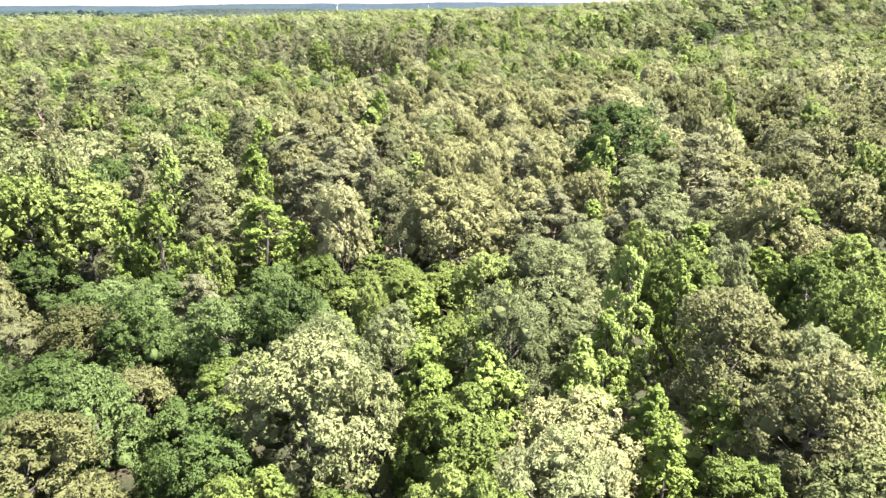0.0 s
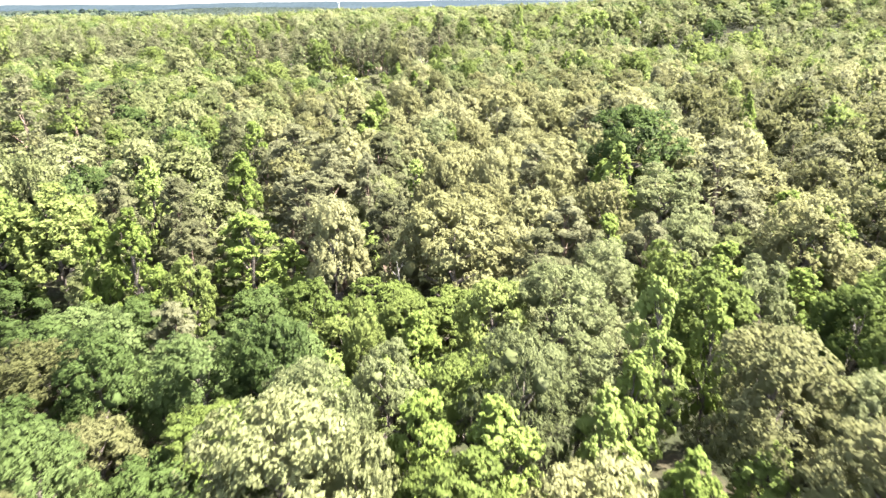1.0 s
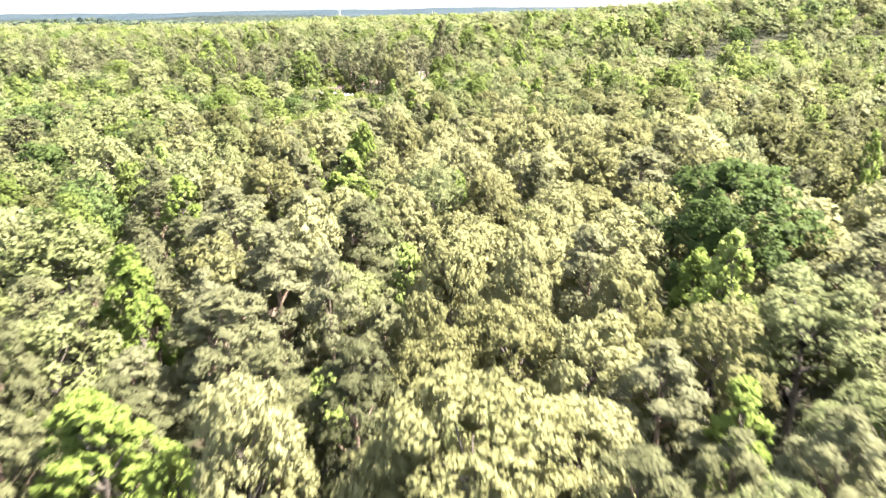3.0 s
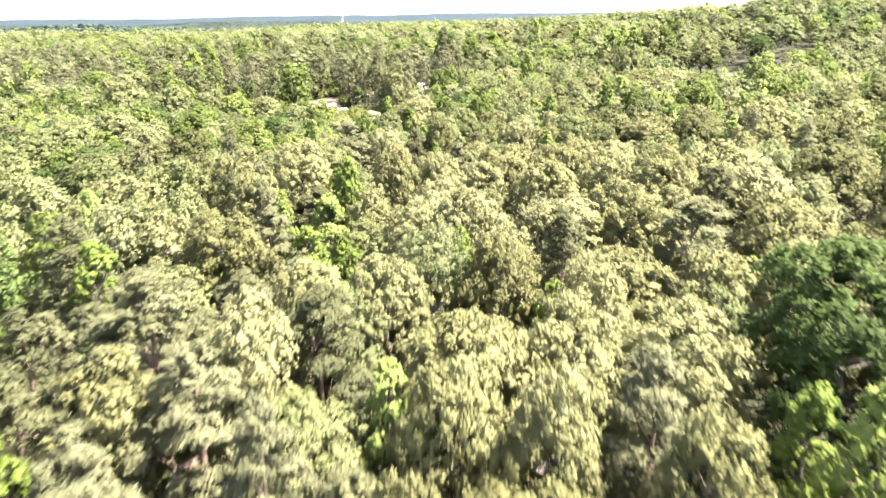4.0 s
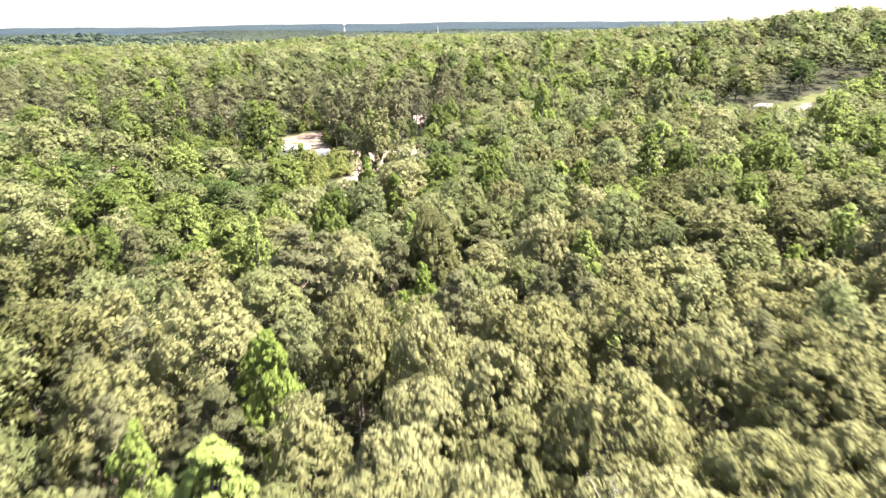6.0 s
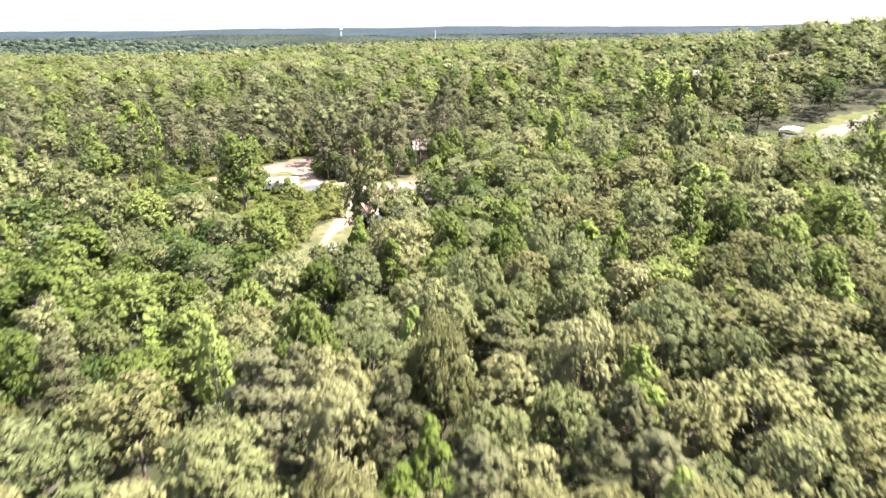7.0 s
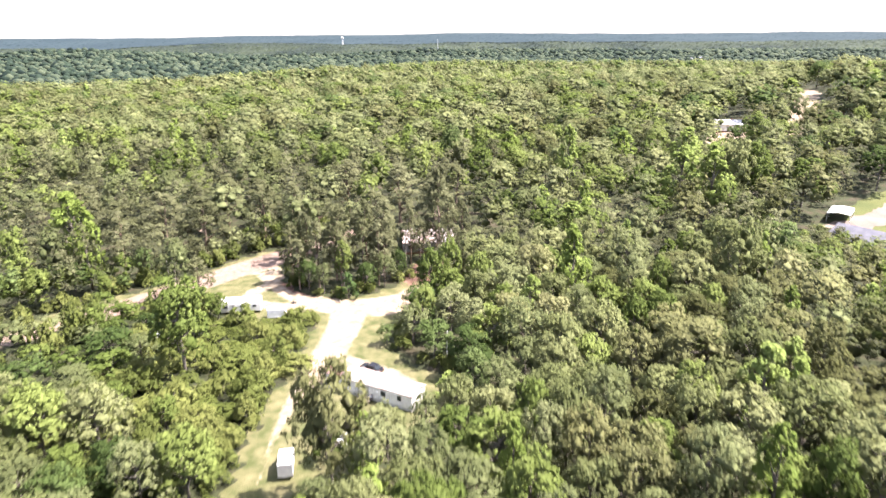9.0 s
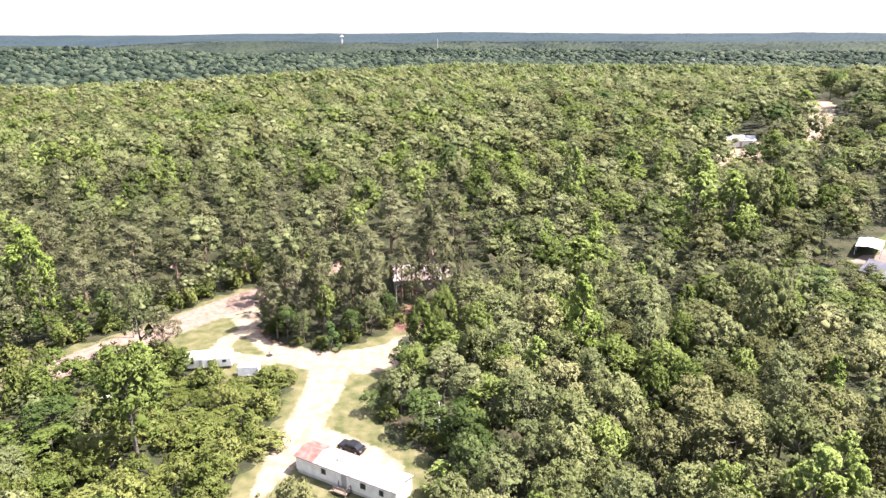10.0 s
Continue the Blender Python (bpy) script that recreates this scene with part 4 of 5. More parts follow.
# the blue of haze over the hills is put into their leaf colour
HILL_LEAF = foliage("haze_blue_hills", (0.010, 0.019, 0.024), (0.017, 0.030, 0.035), (0.034, 0.052, 0.056), 0.0, 0.8, 0.004, 0.1, stands=0.003)


def canopy_sheet(name, mat, near, far, steps, lift, label, rough=1.0):
    """The closed tops of distant woods, on the lie of the land."""
    az = np.radians(np.arange(-40, 40.01, 0.13))
    dist = near * (far / near) ** np.linspace(0, 1, steps)
    A, D = np.meshgrid(az, dist)
    X, Y = 2 + np.sin(A) * D, np.cos(A) * D
    g = np.random.default_rng(int(near))
    Z = ground(X, Y) + lift + rough * g.uniform(-3, 4, X.shape)
    cols = len(az)
    ii = (np.arange(len(dist) - 1)[:, None] * cols + np.arange(cols - 1)[None]).ravel()
    tri = np.concatenate([np.stack([ii, ii + 1, ii + cols + 1], 1), np.stack([ii, ii + cols + 1, ii + cols], 1)])
    side = unit(np.stack([rough * g.normal(0, 0.4, X.size), rough * g.normal(0, 0.4, X.size), np.ones(X.size)], 1))
    me = raw_mesh(name, (np.stack([X.ravel(), Y.ravel(), Z.ravel()], 1), tri, side), mat)
    return tagged(new(name, me), label, "distant woods", kind="structure")


def far_crowns(name, mat, near, far, number, size, label):
    """Single crowns standing out of the distant canopy."""
    g = np.random.default_rng(int(near) + 5)
    A = np.radians(g.uniform(-38, 38, number))
    D = np.sqrt(g.uniform(near ** 2, far ** 2, number))
    X, Y = 2 + np.sin(A) * D, np.cos(A) * D
    rad = g.uniform(0.7, 1.4, number) * size
    cen = np.stack([X, Y, ground(X, Y) + 11 + g.uniform(-3, 5, number)], 1)
    v, f = lumps(g, cen, rad, ICO1, 0.8)
    me = raw_mesh(name, (v, f, unit(np.tile(ICO1[0], (number, 1)))), mat)
    tone = me.attributes.new("tone", "FLOAT", "POINT")
    tone.data.foreach_set("value", np.repeat(g.random(number), len(ICO1[0])).astype(np.float32))
    tagged(new(name, me), label, "distant woods", kind="stuff")


canopy_sheet("backdrop_woods", FAR_LEAF, 1120, 3300, 100, 11, "valley woods, coloured dark and bluish for shade and haze")
canopy_sheet("backdrop_hills", HILL_LEAF, 3280, 4700, 24, 13, "wooded hills along the horizon, tinted blue for haze", 0.2)
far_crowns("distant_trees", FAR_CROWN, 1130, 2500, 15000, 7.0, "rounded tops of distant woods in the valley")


# ---------------------------------------------------------------- things in the clearing
def paint(name, col, rough=0.5, metal=0.0, wear=0.12, scale=1.2):
    return material(name, [tuple(c * (1 - wear) for c in col), tuple(min(1, c * (1 + wear)) for c in col)], scale, rough, metal, grain=0.06, grain_scale=9.0)


WHITE = paint("weathered_white_siding", (0.70, 0.69, 0.67), 0.6)
WHITE_ROOF = material("pale_roof_with_rust", [(0.36, 0.345, 0.335), (0.235, 0.125, 0.105), (0.31, 0.255, 0.24)], 0.9, 0.6, 0.0, grain=0.15, grain_scale=6)
RUST_ROOF = material("rusted_red_roof", [(0.15, 0.058, 0.045), (0.23, 0.15, 0.13)], 0.9, 0.7, 0.1, grain=0.2, grain_scale=7)
METAL_ROOF = material("grey_metal_roof", [(0.10, 0.10, 0.12), (0.155, 0.155, 0.175)], 0.5, 0.45, 0.3, grain=0.08, grain_scale=5)
WHITE_METAL = paint("white_sheet_metal", (0.52, 0.52, 0.51), 0.5)
GLASS = paint("dark_window_glass", (0.02, 0.025, 0.03), 0.08)
TRIM = paint("grey_trim", (0.30, 0.30, 0.30), 0.6)
DECK = material("weathered_deck_wood", [(0.10, 0.08, 0.06), (0.22, 0.18, 0.14)], 3, 0.85, grain=0.25, grain_scale=14)
BLACK = paint("black_car_paint", (0.012, 0.012, 0.014), 0.18)
SILVER = paint("grey_car_paint", (0.10, 0.10, 0.11), 0.25, 0.4)
RUBBER = paint("tyre_rubber", (0.02, 0.02, 0.02), 0.9)
RIM = paint("wheel_rim_alloy", (0.42, 0.42, 0.43), 0.35, 0.8)
CHAR = material("charred_wood", [(0.012, 0.011, 0.010), (0.05, 0.042, 0.036)], 4, 0.95, grain=0.3)
SKIRT = paint("pale_skirting", (0.50, 0.49, 0.46), 0.7)
TARP = paint("white_tarpaulin", (0.72, 0.72, 0.71), 0.55)
BRICK = material("brick_pier", [(0.20, 0.09, 0.06), (0.30, 0.16, 0.12)], 4, 0.9, grain=0.2)


def part(name, bm, mat, parent, label=""):
    me = bpy.data.meshes.new(name)
    bmesh.ops.recalc_face_normals(bm, faces=bm.faces[:])
    bm.to_mesh(me)
    bm.free()
    me.materials.append(mat)
    ob = new(name, me)
    ob.parent = parent
    return tagged(ob, label) if label else ob


def block(x0, x1, y0, y1, z0, z1, bevel=0.02):
    bm = bmesh.new()
    bmesh.ops.create_cube(bm, size=1)
    for v in bm.verts:
        v.co = ((x0 + x1) / 2 + v.co.x * (x1 - x0), (y0 + y1) / 2 + v.co.y * (y1 - y0), (z0 + z1) / 2 + v.co.z * (z1 - z0))
    if bevel:
        bmesh.ops.bevel(bm, geom=bm.edges[:], offset=bevel, segments=2, affect="EDGES", profile=0.6)
    return bm


def prism(outline, x0, x1, bevel=0.0):
    """A shape extruded along x from its outline in y, z."""
    bm = bmesh.new()
    a = [bm.verts.new((x0, y, z)) for y, z in outline]
    b = [bm.verts.new((x1, y, z)) for y, z in outline]
    bm.faces.new(a)
    bm.faces.new(b[::-1])
    for i in range(len(a)):
        j = (i + 1) % len(a)
        bm.faces.new((a[i], a[j], b[j], b[i]))
    if bevel:
        bmesh.ops.bevel(bm, geom=bm.edges[:], offset=bevel, segments=2, affect="EDGES", profile=0.6)
    return bm


def rod(r0, r1, z0, z1, sides=12, x=0, y=0):
    bm = bmesh.new()
    bmesh.ops.create_cone(bm, cap_ends=True, segments=sides, radius1=r0, radius2=r1, depth=z1 - z0, matrix=Matrix.Translation((x, y, (z0 + z1) / 2)))
    return bm


def disc_y(r, depth, x, y, z, sides=20):
    bm = bmesh.new()
    bmesh.ops.create_cone(bm, cap_ends=True, segments=sides, radius1=r, radius2=r, depth=depth, matrix=pose(x, y, z, 90, 0, 0))
    bmesh.ops.bevel(bm, geom=[e for e in bm.edges if len(e.link_faces) == 2 and any(len(f.verts) > 4 for f in e.link_faces)], offset=depth * 0.15, segments=2, affect="EDGES")
    return bm


def thing(name, x, y, turn, label, category, group="", lift=0.0):
    root = new(name, None)
    root.matrix_world = pose(x, y, float(ground(x, y)) + lift, 0, 0, turn)
    return tagged(root, label, category, group)


def window_unit(parent, x, y, z, w, h, face):
    """A window with frame and pane on a long wall; face is -1 or 1 along y."""
    frame_ob = part("window", block(x - w / 2 - 0.07, x + w / 2 + 0.07, y - 0.04 if face < 0 else y, y if face < 0 else y + 0.04, z - 0.07, z + h + 0.07, 0.01), TRIM, parent)
    part("pane", block(x - w / 2, x + w / 2, y + face * 0.045 - 0.006, y + face * 0.045 + 0.006, z, z + h, 0), GLASS, frame_ob, "dark glass pane")


def mobile_home():
    home = thing("mobile_home", -11.2, 276.6, -28.0, "long white mobile home with pale rust-streaked roof in the sandy yard", "mobile home", lift=0.06)
    L, W = 9.1, 2.15
    part("skirting", block(-L + 0.15, L - 0.15, -W + 0.12, W - 0.12, 0, 0.62, 0.02), SKIRT, home, "pale panel skirting")
    wall = part("wall", block(-L, L, -W, W, 0.60, 2.95, 0.04), WHITE, home, "weathered white siding")
    for i in range(46):
        x = -L + 0.2 + i * (2 * L - 0.4) / 45
        part("siding_rib", block(x - 0.02, x + 0.02, -W - 0.025, -W + 0.002, 0.66, 2.88, 0), WHITE, wall)
    gable = [(-W - 0.22, 2.93), (0, 3.55), (W + 0.22, 2.93), (W + 0.22, 3.03), (0, 3.66), (-W - 0.22, 3.03)]
    roof = part("roof", prism(gable, -L * 0.62, L + 0.2, 0.01), WHITE_ROOF, home, "pale metal roof streaked with pink rust")
    part("roof_end", prism(gable, -L - 0.25, -L * 0.62 - 0.02, 0.01), RUST_ROOF, home, "rusted dull red roof section")
    for i in range(12):
        x = -L * 0.62 + 0.6 + i * 1.22
        part("roof_seam", prism([(-W - 0.20, 3.035), (0, 3.665), (W + 0.20, 3.035), (W + 0.20, 3.075), (0, 3.705), (-W - 0.20, 3.075)], x - 0.03, x + 0.03), WHITE_METAL, roof)
    part("gable_wall", prism([(-W, 2.93), (0, 3.52), (W, 2.93)], L - 0.06, L), WHITE, home)
    part("gable_wall", prism([(-W, 2.93), (0, 3.52), (W, 2.93)], -L, -L + 0.06), WHITE, home)
    part("roof_vent", rod(0.11, 0.09, 3.45, 3.95, 12, 3.0, 0.5), WHITE_METAL, home)
    part("roof_vent", block(-2.5, -2.0, -0.6, -0.1, 3.45, 3.75, 0.03), WHITE_METAL, home)
    for x, w in ((-3.8, 0.8), (3.4, 0.9), (6.6, 0.7)):
        window_unit(home, x, -W, 1.55, w, 0.9, -1)
    for x, w in ((-6.0, 1.1), (0.0, 1.4), (5.0, 1.1)):
        window_unit(home, x, W, 1.55, w, 0.9, 1)
    door = part("door", block(-0.45, 0.45, -W - 0.05, -W + 0.002, 0.64, 2.66, 0.01), TRIM, home, "grey front door")
    part("handle", rod(0.03, 0.03, 1.55, 1.70, 8, 0.33, -W - 0.09), RIM, door)
    # porch with steps and rails
    porch = part("porch_deck", block(-1.0, 1.3, -W - 1.5, -W - 0.03, 0.50, 0.60, 0.01), DECK, home, "small weathered timber porch")
    for x in (-0.95, 1.25):
        for y in (-W - 1.45, -W - 0.15):
            part("post", block(x - 0.05, x + 0.05, y - 0.05, y + 0.05, 0.0, 1.5, 0.005), DECK, porch)
    part("rail", block(-1.0, 1.3, -W - 1.48, -W - 1.42, 1.42, 1.50, 0.005), DECK, porch)
    part("rail", block(1.22, 1.28, -W - 1.42, -W - 0.2, 1.42, 1.50, 0.005), DECK, porch)
    for i in range(3):
        part("step", block(-1.35 - 0.3 * i, -1.03 - 0.3 * i, -W - 1.4, -W - 0.3, 0, 0.42 - 0.14 * i, 0.01), DECK, porch)
    return home


def car(x, y, turn, mat, label, tall=0.0):
    c = thing("car", x, y, turn, label, "car", lift=0.06)
    L, W, H = 2.3, 0.9, 1.45 + tall
    low = [(-L, 0.42), (-L + 0.05, 0.78), (-L + 0.35, 0.92), (-1.0, 0.98), (1.2, 0.98), (L - 0.3, 0.94), (L, 0.75), (L, 0.38), (1.9, 0.28), (-1.9, 0.28)]
    def side(outline, half, bevel):
        bm = prism(outline, -half, half, bevel)
        bm.transform(Matrix(((0, 1, 0, 0), (1, 0, 0, 0), (0, 0, 1, 0), (0, 0, 0, 1))))
        return bm
    body = part("body", side(low, W, 0.06), mat, c)
    cabin = [(-1.15, 0.95), (-0.45, H - 0.05), (0.0, H), (1.0, H - 0.02), (1.75 + tall, 0.97)]
    part("cabin", side(cabin, W - 0.14, 0.05), GLASS, c, "dark glazed cabin")
    part("roof_panel", side([(-0.42, H - 0.02), (0.0, H + 0.03), (1.0, H + 0.01), (1.15, H - 0.08), (0.0, H - 0.05)], W - 0.12, 0.01), mat, c)
    for s in (-1, 1):
        for px in (-1.42, 1.38):
            wheel = part("wheel", disc_y(0.34, 0.22, px, s * (W - 0.08), 0.34), RUBBER, c, "black tyre")
            part("rim", disc_y(0.21, 0.06, px, s * (W + 0.02), 0.34, 14), RIM, wheel, "alloy rim")
        part("headlight", block(-L - 0.01, -L + 0.12, s * 0.62 - 0.2, s * 0.62 + 0.2, 0.62, 0.76, 0.02), WHITE_METAL, body)
        part("tail_light", block(L - 0.12, L + 0.01, s * 0.66 - 0.16, s * 0.66 + 0.16, 0.68, 0.84, 0.02), RUST_ROOF, body)
        part("mirror", block(-0.85, -0.65, s * (W + 0.02) - 0.1, s * (W + 0.02) + 0.1, 0.93, 1.06, 0.03), mat, body)
    return c


def camper():
    c = thing("camper_trailer", -45.2, 312.9, 9.0, "long rounded white camper trailer parked on grass by the road", "camper trailer", lift=0.04)
    out = [(-1.5, 0.55), (-1.55, 2.4), (-1.35, 3.0), (-0.8, 3.3), (0.8, 3.3), (1.35, 3.0), (1.55, 2.4), (1.5, 0.55)]
    shell = part("shell", prism(out, -4.4, 4.4, 0.14), TARP, c, "bright white rounded body")
    for x in (-3.2, 0.2, 3.0):
        window_unit(c, x, -1.545, 1.6, 0.7, 0.5, -1)
    part("door", block(-1.9, -1.25, -1.57, -1.515, 0.6, 2.4, 0.01), TRIM, c)
    part("roof_hatch", block(-0.4, 0.4, -0.35, 0.35, 3.27, 3.44, 0.04), WHITE_METAL, shell)
    part("air_unit", block(1.7, 2.6, -0.4, 0.4, 3.27, 3.54, 0.06), TRIM, shell)
    for s in (-1, 1):
        for px in (-0.1, 0.75):
            part("wheel", disc_y(0.34, 0.2, px, s * 1.4, 0.34), RUBBER, c, "black tyre")
    part("chassis", block(-4.3, 4.3, -0.6, 0.6, 0.42, 0.56, 0.01), TRIM, c)
    part("drawbar", block(4.3, 5.5, -0.06, 0.06, 0.45, 0.57, 0.01), TRIM, c)
    part("jack", rod(0.05, 0.05, 0.0, 0.55, 8, 5.4, 0), TRIM, c)
    return c


def box_trailer():
    """A closed white cargo trailer on its drawbar."""
    c = thing("box_trailer", -36.3, 309.2, 6.0, "short white box trailer standing behind the camper", "trailer", lift=0.04)
    body = part("body", block(-2.0, 2.0, -1.1, 1.1, 0.5, 2.5, 0.07), TARP, c, "plain white cargo box")
    part("ramp_door", block(-2.04, -1.99, -0.95, 0.95, 0.6, 2.35, 0.02), WHITE_METAL, body)
    for s in (-1, 1):
        part("wheel", disc_y(0.34, 0.22, 0.1, s * 1.13, 0.34), RUBBER, c, "black tyre")
        part("mudguard", block(-0.35, 0.55, s * 1.13 - 0.13, s * 1.13 + 0.13, 0.70, 0.76, 0.02), TRIM, c)
    part("drawbar", block(1.95, 3.2, -0.06, 0.06, 0.42, 0.54, 0.01), TRIM, c)
    part("jack", rod(0.05, 0.05, 0.0, 0.5, 8, 3.1, 0), TRIM, c)


def burn_pile():
    """A small charred heap of sticks and scrap on bare sand."""
    c = thing("charred_heap", -34.7, 317.8, 20.0, "small charred heap of sticks on the sandy yard", "heap", lift=0.03)
    r = random.Random(4)
    bm = bmesh.new()
    bmesh.ops.create_icosphere(bm, subdivisions=2, radius=1)
    for v in bm.verts:
        q = 0.8 + 0.35 * noise.noise(v.co * 2.2)
        v.co = (v.co.x * 0.9 * q, v.co.y * 0.65 * q, max(-0.05, v.co.z * 0.5 * q))
    part("ashes", bm, CHAR, c)
    for i in range(7):
        a, tilt = r.uniform(0, 360), r.uniform(50, 80)
        bm = rod(0.05, 0.03, 0, r.uniform(0.8, 1.3), 6)
        bm.transform(pose(0, 0, 0.05, 0, 0, a) @ pose(-0.3, 0, 0.12, 0, tilt, 0))
        part("stick", bm, CHAR, c)


def box_truck(x, y, turn):
    t = thing("box_van", x, y, turn, "white box van parked on the grass track by a pine", "van", lift=0.1)
    part("cargo_box", block(-2.3, 1.6, -1.05, 1.05, 0.65, 2.7, 0.05), WHITE_METAL, t)
    out = [(1.62, 0.45), (1.62, 2.2), (2.2, 2.15), (2.75, 1.35), (3.5, 1.2), (3.6, 0.5)]
    bm = prism(out, -0.95, 0.95, 0.05)
    bm.transform(Matrix(((0, 1, 0, 0), (1, 0, 0, 0), (0, 0, 1, 0), (0, 0, 0, 1))))
    part("cab", bm, WHITE_METAL, t)
    part("windscreen", block(2.3, 2.62, -0.8, 0.8, 1.5, 1.98, 0.04), GLASS, t)
    part("chassis", block(-2.2, 3.3, -0.5, 0.5, 0.45, 0.66, 0.01), TRIM, t)
    for s in (-1, 1):
        for px in (-1.3, 2.6):
            part("wheel", disc_y(0.38, 0.26, px, s * 0.88, 0.38), RUBBER, t, "black tyre")


def gabled_house(name, x, y, turn, L, W, eave, ridge, roof_mat, wall_mat, label, doors=1, porch=False):
    h = thing(name, x, y, turn, label, "house", lift=0.02)
    part("foundation", block(-L - 0.05, L + 0.05, -W - 0.05, W + 0.05, -0.6, 0.35, 0.01), BRICK, h)
    part("wall", block(-L, L, -W, W, 0.33, eave, 0.02), wall_mat, h)
    for s in (-1, 1):
        part("gable", prism([(-W, eave - 0.01), (0, ridge - 0.1), (W, eave - 0.01)], s * L - 0.1, s * L + 0.0), wall_mat, h)
    o = 0.45
    drop = (ridge - eave) * o / W
    roof = part("roof", prism([(-W - o, eave - drop), (0, ridge), (W + o, eave - drop), (W + o, eave - drop + 0.14), (0, ridge + 0.16), (-W - o, eave - drop + 0.14)], -L - 0.4, L + 0.4, 0.01), roof_mat, h)
    k = int(2 * L / 0.9)
    for i in range(k + 1):
        px = -L - 0.3 + i * (2 * L + 0.6) / k
        part("roof_rib", prism([(-W - o, eave - drop + 0.142), (0, ridge + 0.162), (W + o, eave - drop + 0.142), (W + o, eave - drop + 0.18), (0, ridge + 0.2), (-W - o, eave - drop + 0.18)], px - 0.03, px + 0.03), roof_mat, roof)
    n = max(2, int(L / 1.6))
    for s in (-1, 1):
        for i in range(n):
            px = -L + 2 * L * (i + 0.5) / n
            if s < 0 and i == n // 2:
                part("door", block(px - 0.46, px + 0.46, -W - 0.05, -W + 0.002, 0.4, 2.4, 0.01), TRIM, h)
                continue
            window_unit(h, px, s * W, 1.25, 0.95, 1.1, s)
    part("chimney", block(L * 0.4 - 0.3, L * 0.4 + 0.3, 0.5, 1.1, eave, ridge + 0.7, 0.02), BRICK, roof)
    if porch:
        deck = part("porch_roof", block(-L * 0.5, L * 0.5, -W - 2.3, -W - 0.02, eave - 0.5, eave - 0.38, 0.01), roof_mat, h)
        for px in (-L * 0.48, -L * 0.16, L * 0.16, L * 0.48):
            part("porch_post", block(px - 0.07, px + 0.07, -W - 2.25, -W - 2.11, 0, eave - 0.48, 0.01), WHITE, deck)
    return h


def carport(x, y, turn, L, W):
    c = thing("carport", x, y, turn, "open white sheet-metal carport on slim posts", "carport", lift=0.05)
    roof = part("roof", prism([(-W, 2.55), (0, 3.0), (W, 2.55), (W, 2.63), (0, 3.08), (-W, 2.63)], -L, L, 0.01), WHITE_METAL, c)
    for i in range(9):
        px = -L + 0.1 + i * (2 * L - 0.2) / 8
        part("roof_rib", prism([(-W, 2.632), (0, 3.082), (W, 2.632), (W, 2.67), (0, 3.12), (-W, 2.67)], px - 0.03, px + 0.03), WHITE_METAL, roof)
    for s in (-1, 1):
        for px in (-L + 0.15, 0, L - 0.15):
            part("post", block(px - 0.06, px + 0.06, s * (W - 0.12) - 0.06, s * (W - 0.12) + 0.06, -0.1, 2.62, 0.01), WHITE_METAL, c)


def utility_pole(x, y, h, turn, label, mat):
    p = thing("utility_pole", x, y, turn, label, "pole", "poles along the road", lift=-0.3)
    part("shaft", rod(0.16, 0.11, 0, h, 10), mat, p)
    part("crossarm", block(-1.1, 1.1, -0.16, -0.04, h - 0.75, h - 0.6, 0.01), DECK, p)
    for px in (-0.95, -0.35, 0.35, 0.95):
        part("insulator", rod(0.05, 0.035, h - 0.6, h - 0.42, 8, px, -0.1), WHITE_METAL, p)


def dead_tree(x, y, h, seed, label):
    t = thing("dead_tree", x, y, 0, label, "dead tree", "dead trees", lift=-0.2)
    rng = np.random.default_rng(seed)
    bend = rng.normal(0, 0.03 * h, 2)
    on = lambda f: np.array([bend[0] * f * f, bend[1] * f * f, f * h])
    me = raw_mesh("trunk", tube([on(f) for f in (0, 0.3, 0.6, 0.85, 1)], [0.02 * h * g for g in (1, 0.75, 0.5, 0.28, 0.08)], 7), BARK_PALE)
    ob = new("trunk", me)
    ob.parent = t
    for i in range(9):
        f = rng.uniform(0.4, 0.95)
        a = rng.uniform(0, 6.28)
        out = h * rng.uniform(0.10, 0.26) * (1.2 - f)
        p0 = on(f)
        p1 = p0 + np.array([math.cos(a) * out, math.sin(a) * out, out * 0.55])
        p2 = p1 + np.array([math.cos(a + 0.4) * out * 0.8, math.sin(a + 0.4) * out * 0.8, out * 0.9])
        side = p1 + np.array([math.cos(a - 0.8) * out * 0.7, math.sin(a - 0.8) * out * 0.7, out * 0.4])
        g = 0.006 * h * (1.3 - f)
        ob = new("branch", raw_mesh("branch", merged([tube([p0, p1, p2], [g, g * 0.7, g * 0.2], 5), tube([p1, side], [g * 0.55, g * 0.15], 4)]), BARK_PALE))
        ob.parent = t


mobile_home()
car(-12.6, 284.9, -28.0, BLACK, "black car parked behind the white mobile home")
camper()
box_trailer()
burn_pile()
box_truck(-21.3, 254.6, 100.0)
car(-13.5, 262.2, 60.0, WHITE_METAL, "white car parked beneath the pine by the track")
car(-2.2, 318.4, 20.0, SILVER, "dark grey car half hidden under trees by the drive", 0.25)
car(-59.0, 297.5, 35.0, WHITE_METAL, "old white car sunk in the green thicket", 0.2)
gabled_house("house", -5.0, 357.0, 8.0, 7.0, 4.2, 3.2, 5.6, WHITE_ROOF, TRIM, "low house with bright metal roof among tall pines")
gabled_house("house", 119.0, 354.5, -55.0, 9.5, 4.8, 3.0, 5.0, METAL_ROOF, WHITE, "long white house with grey metal roof beside the lawn", porch=True)
carport(121.5, 376.5, 55.0, 5.2, 3.2)
car(113.0, 349.0, -60.0, BLACK, "black car beside the grey-roofed house")
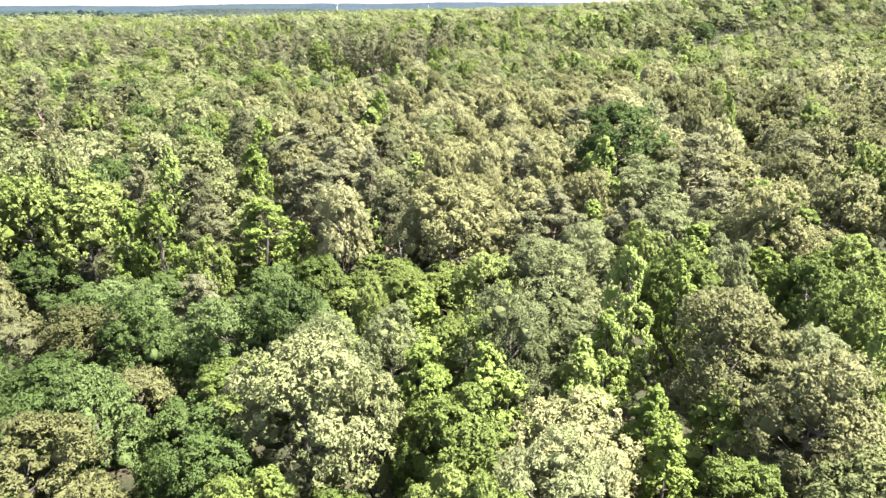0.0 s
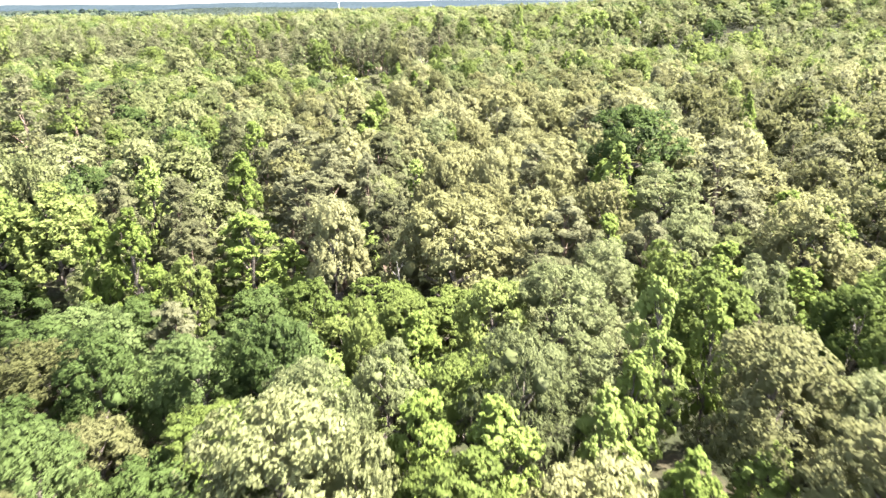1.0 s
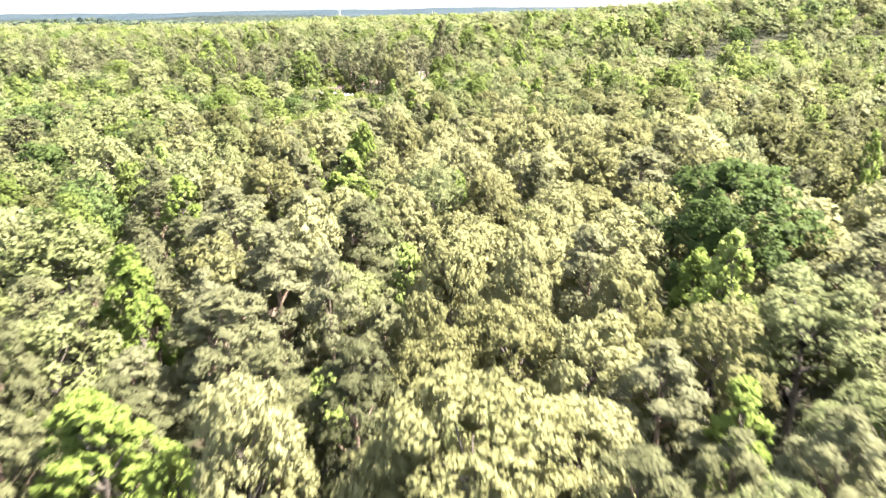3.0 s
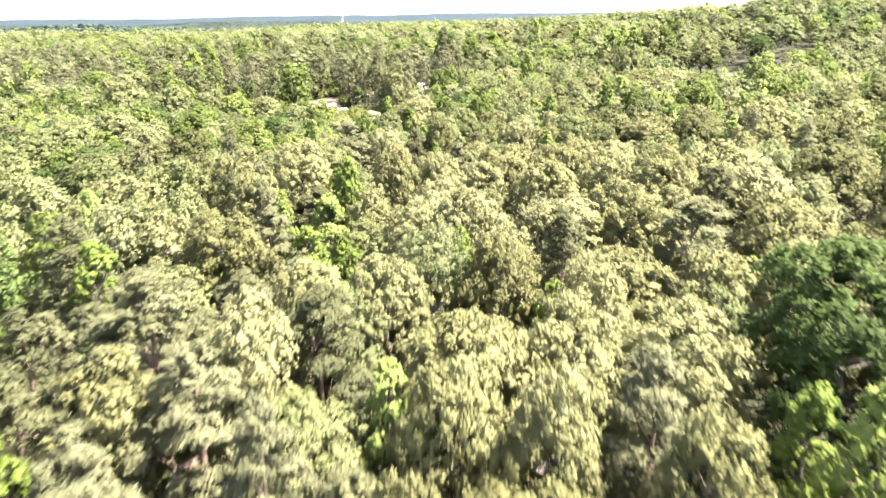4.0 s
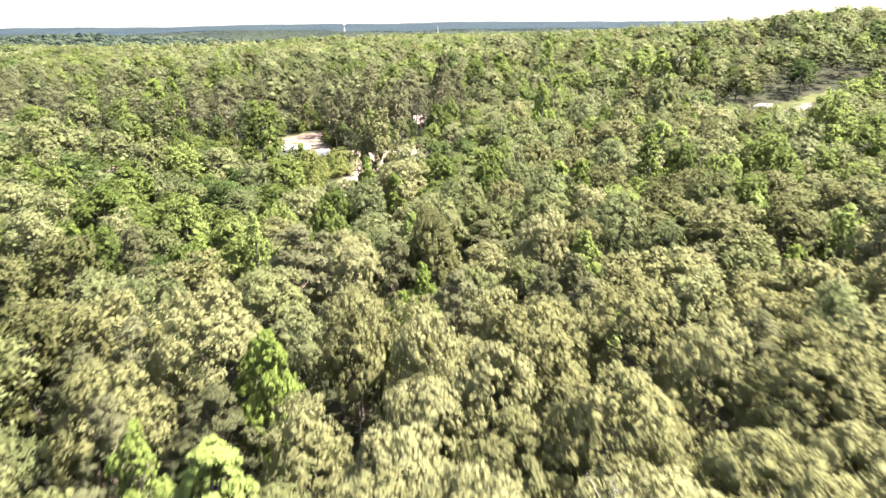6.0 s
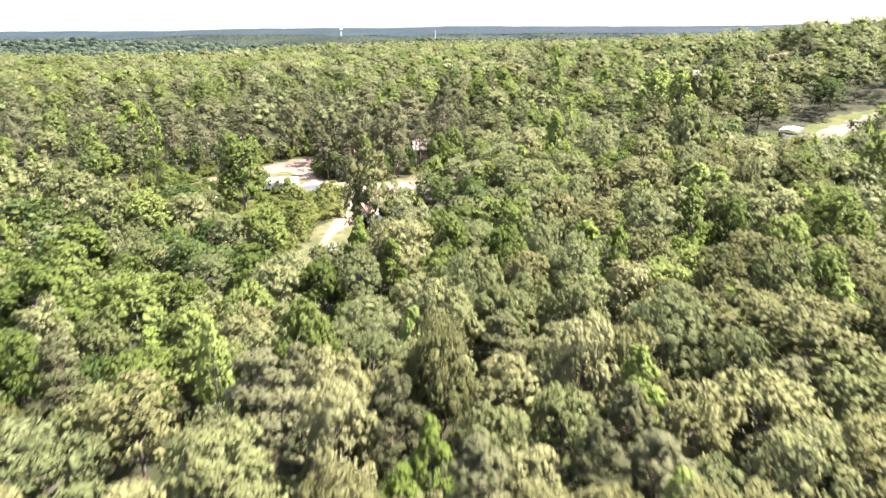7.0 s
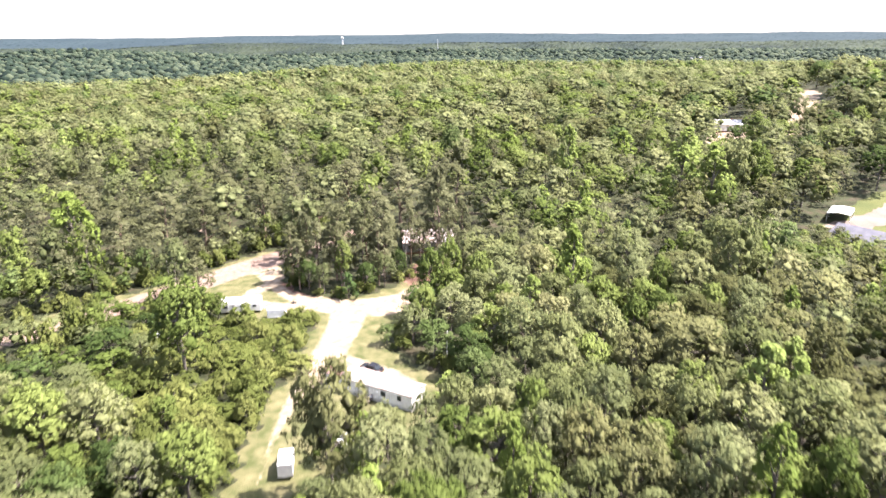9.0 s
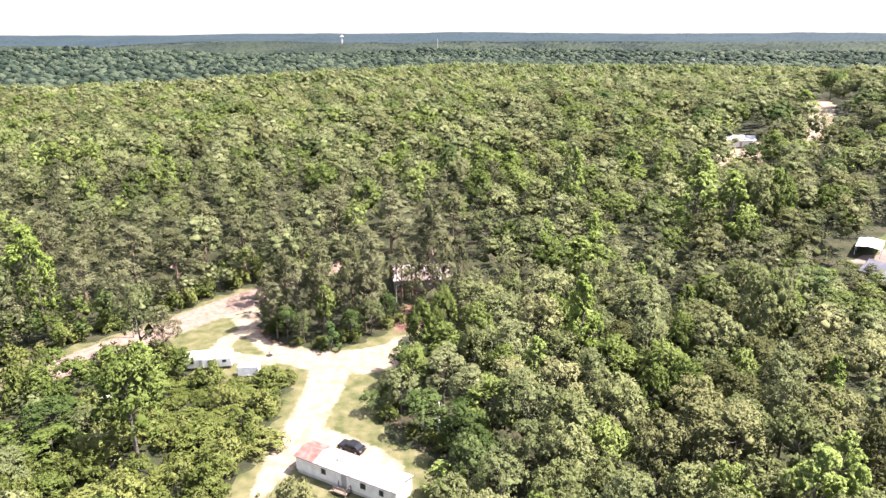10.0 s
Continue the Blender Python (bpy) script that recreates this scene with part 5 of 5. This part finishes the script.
gabled_house("house", 130.0, 496.0, -8.0, 6.0, 3.6, 3.4, 5.0, WHITE_METAL, WHITE, "small white house with pale roof on the wooded hill")
utility_pole(-66.8, 326.0, 8.0, 40, "pale utility pole beside the clay road", BARK_PALE)
utility_pole(1.4, 289.5, 6.5, 10, "short pale utility pole at the wood's edge", WHITE)
dead_tree(-10.5, 345.0, 13.0, 3, "bare grey dead tree in front of the house")
dead_tree(-14.5, 56.0, 9.5, 5, "bare bleached dead tree in a gap of the wood")
dead_tree(34.0, 62.0, 12.0, 6, "bare pale dead tree standing among green crowns")
dead_tree(-1.6, 74.5, 11.0, 8, "slender dead pine trunk in a dark gap")
dead_tree(12.0, 140.0, 15.5, 9, "thin pale dead tree among tan oaks")

# landmarks far off
tower = thing("water_tower", -446.0, 2990.0, 0, "slim white water tower above distant woods", "water tower")
part("stem", rod(4.0, 2.6, -5, 34, 16), WHITE_METAL, tower)
part("tank", rod(2.6, 7.5, 34, 39, 20), WHITE_METAL, tower)
part("tank_top", rod(7.5, 2.0, 39, 45, 20), WHITE_METAL, tower)
mast = thing("radio_mast", -66.0, 2900.0, 0, "thin pale radio mast on the far ridge", "mast")
part("shaft", rod(1.3, 0.7, -5, 48, 8), WHITE_METAL, mast)
for i, (x, y, w) in enumerate(((-75.0, 1880.0, 9), (-112.0, 1900.0, 6), (520.0, 1750.0, 7), (560.0, 1790.0, 8))):
    b = thing("warehouse", x, y, 10 * i, "long pale metal building in a far clearing", "building", "buildings far off")
    part("wall", block(-w, w, -5, 5, 0, 17, 0.1), SKIRT, b)
    part("roof", prism([(-5.5, 16.9), (0, 19), (5.5, 16.9)], -w - 0.5, w + 0.5), METAL_ROOF, b)


# ---------------------------------------------------------------- the wood goes on to both sides and behind
side_wood, grow = [], random.Random(77)
for gy in range(-45, 262, 8):
    for gx in range(-170, 176, 8):
        x, y = gx + grow.uniform(-3.8, 3.8), gy + grow.uniform(-3.8, 3.8)
        if abs(x - 2) < 0.67 * max(0, y - 5) + 24 and y > 15:
            continue
        kind, top = wood_kind(x, max(y, 20), grow)
        h = top * grow.uniform(0.8, 1.1) if kind != "S" else grow.uniform(6, 9)
        if free(x, y):
            side_wood.append((kind, x, y, float(ground(x, y)) + h, min(6.2, 0.45 * h) * grow.uniform(0.85, 1.15)))
woods("side_woods", side_wood, 9, 5, 5, 2.1, 0.7, "dense mixed woodland going on around the flight")
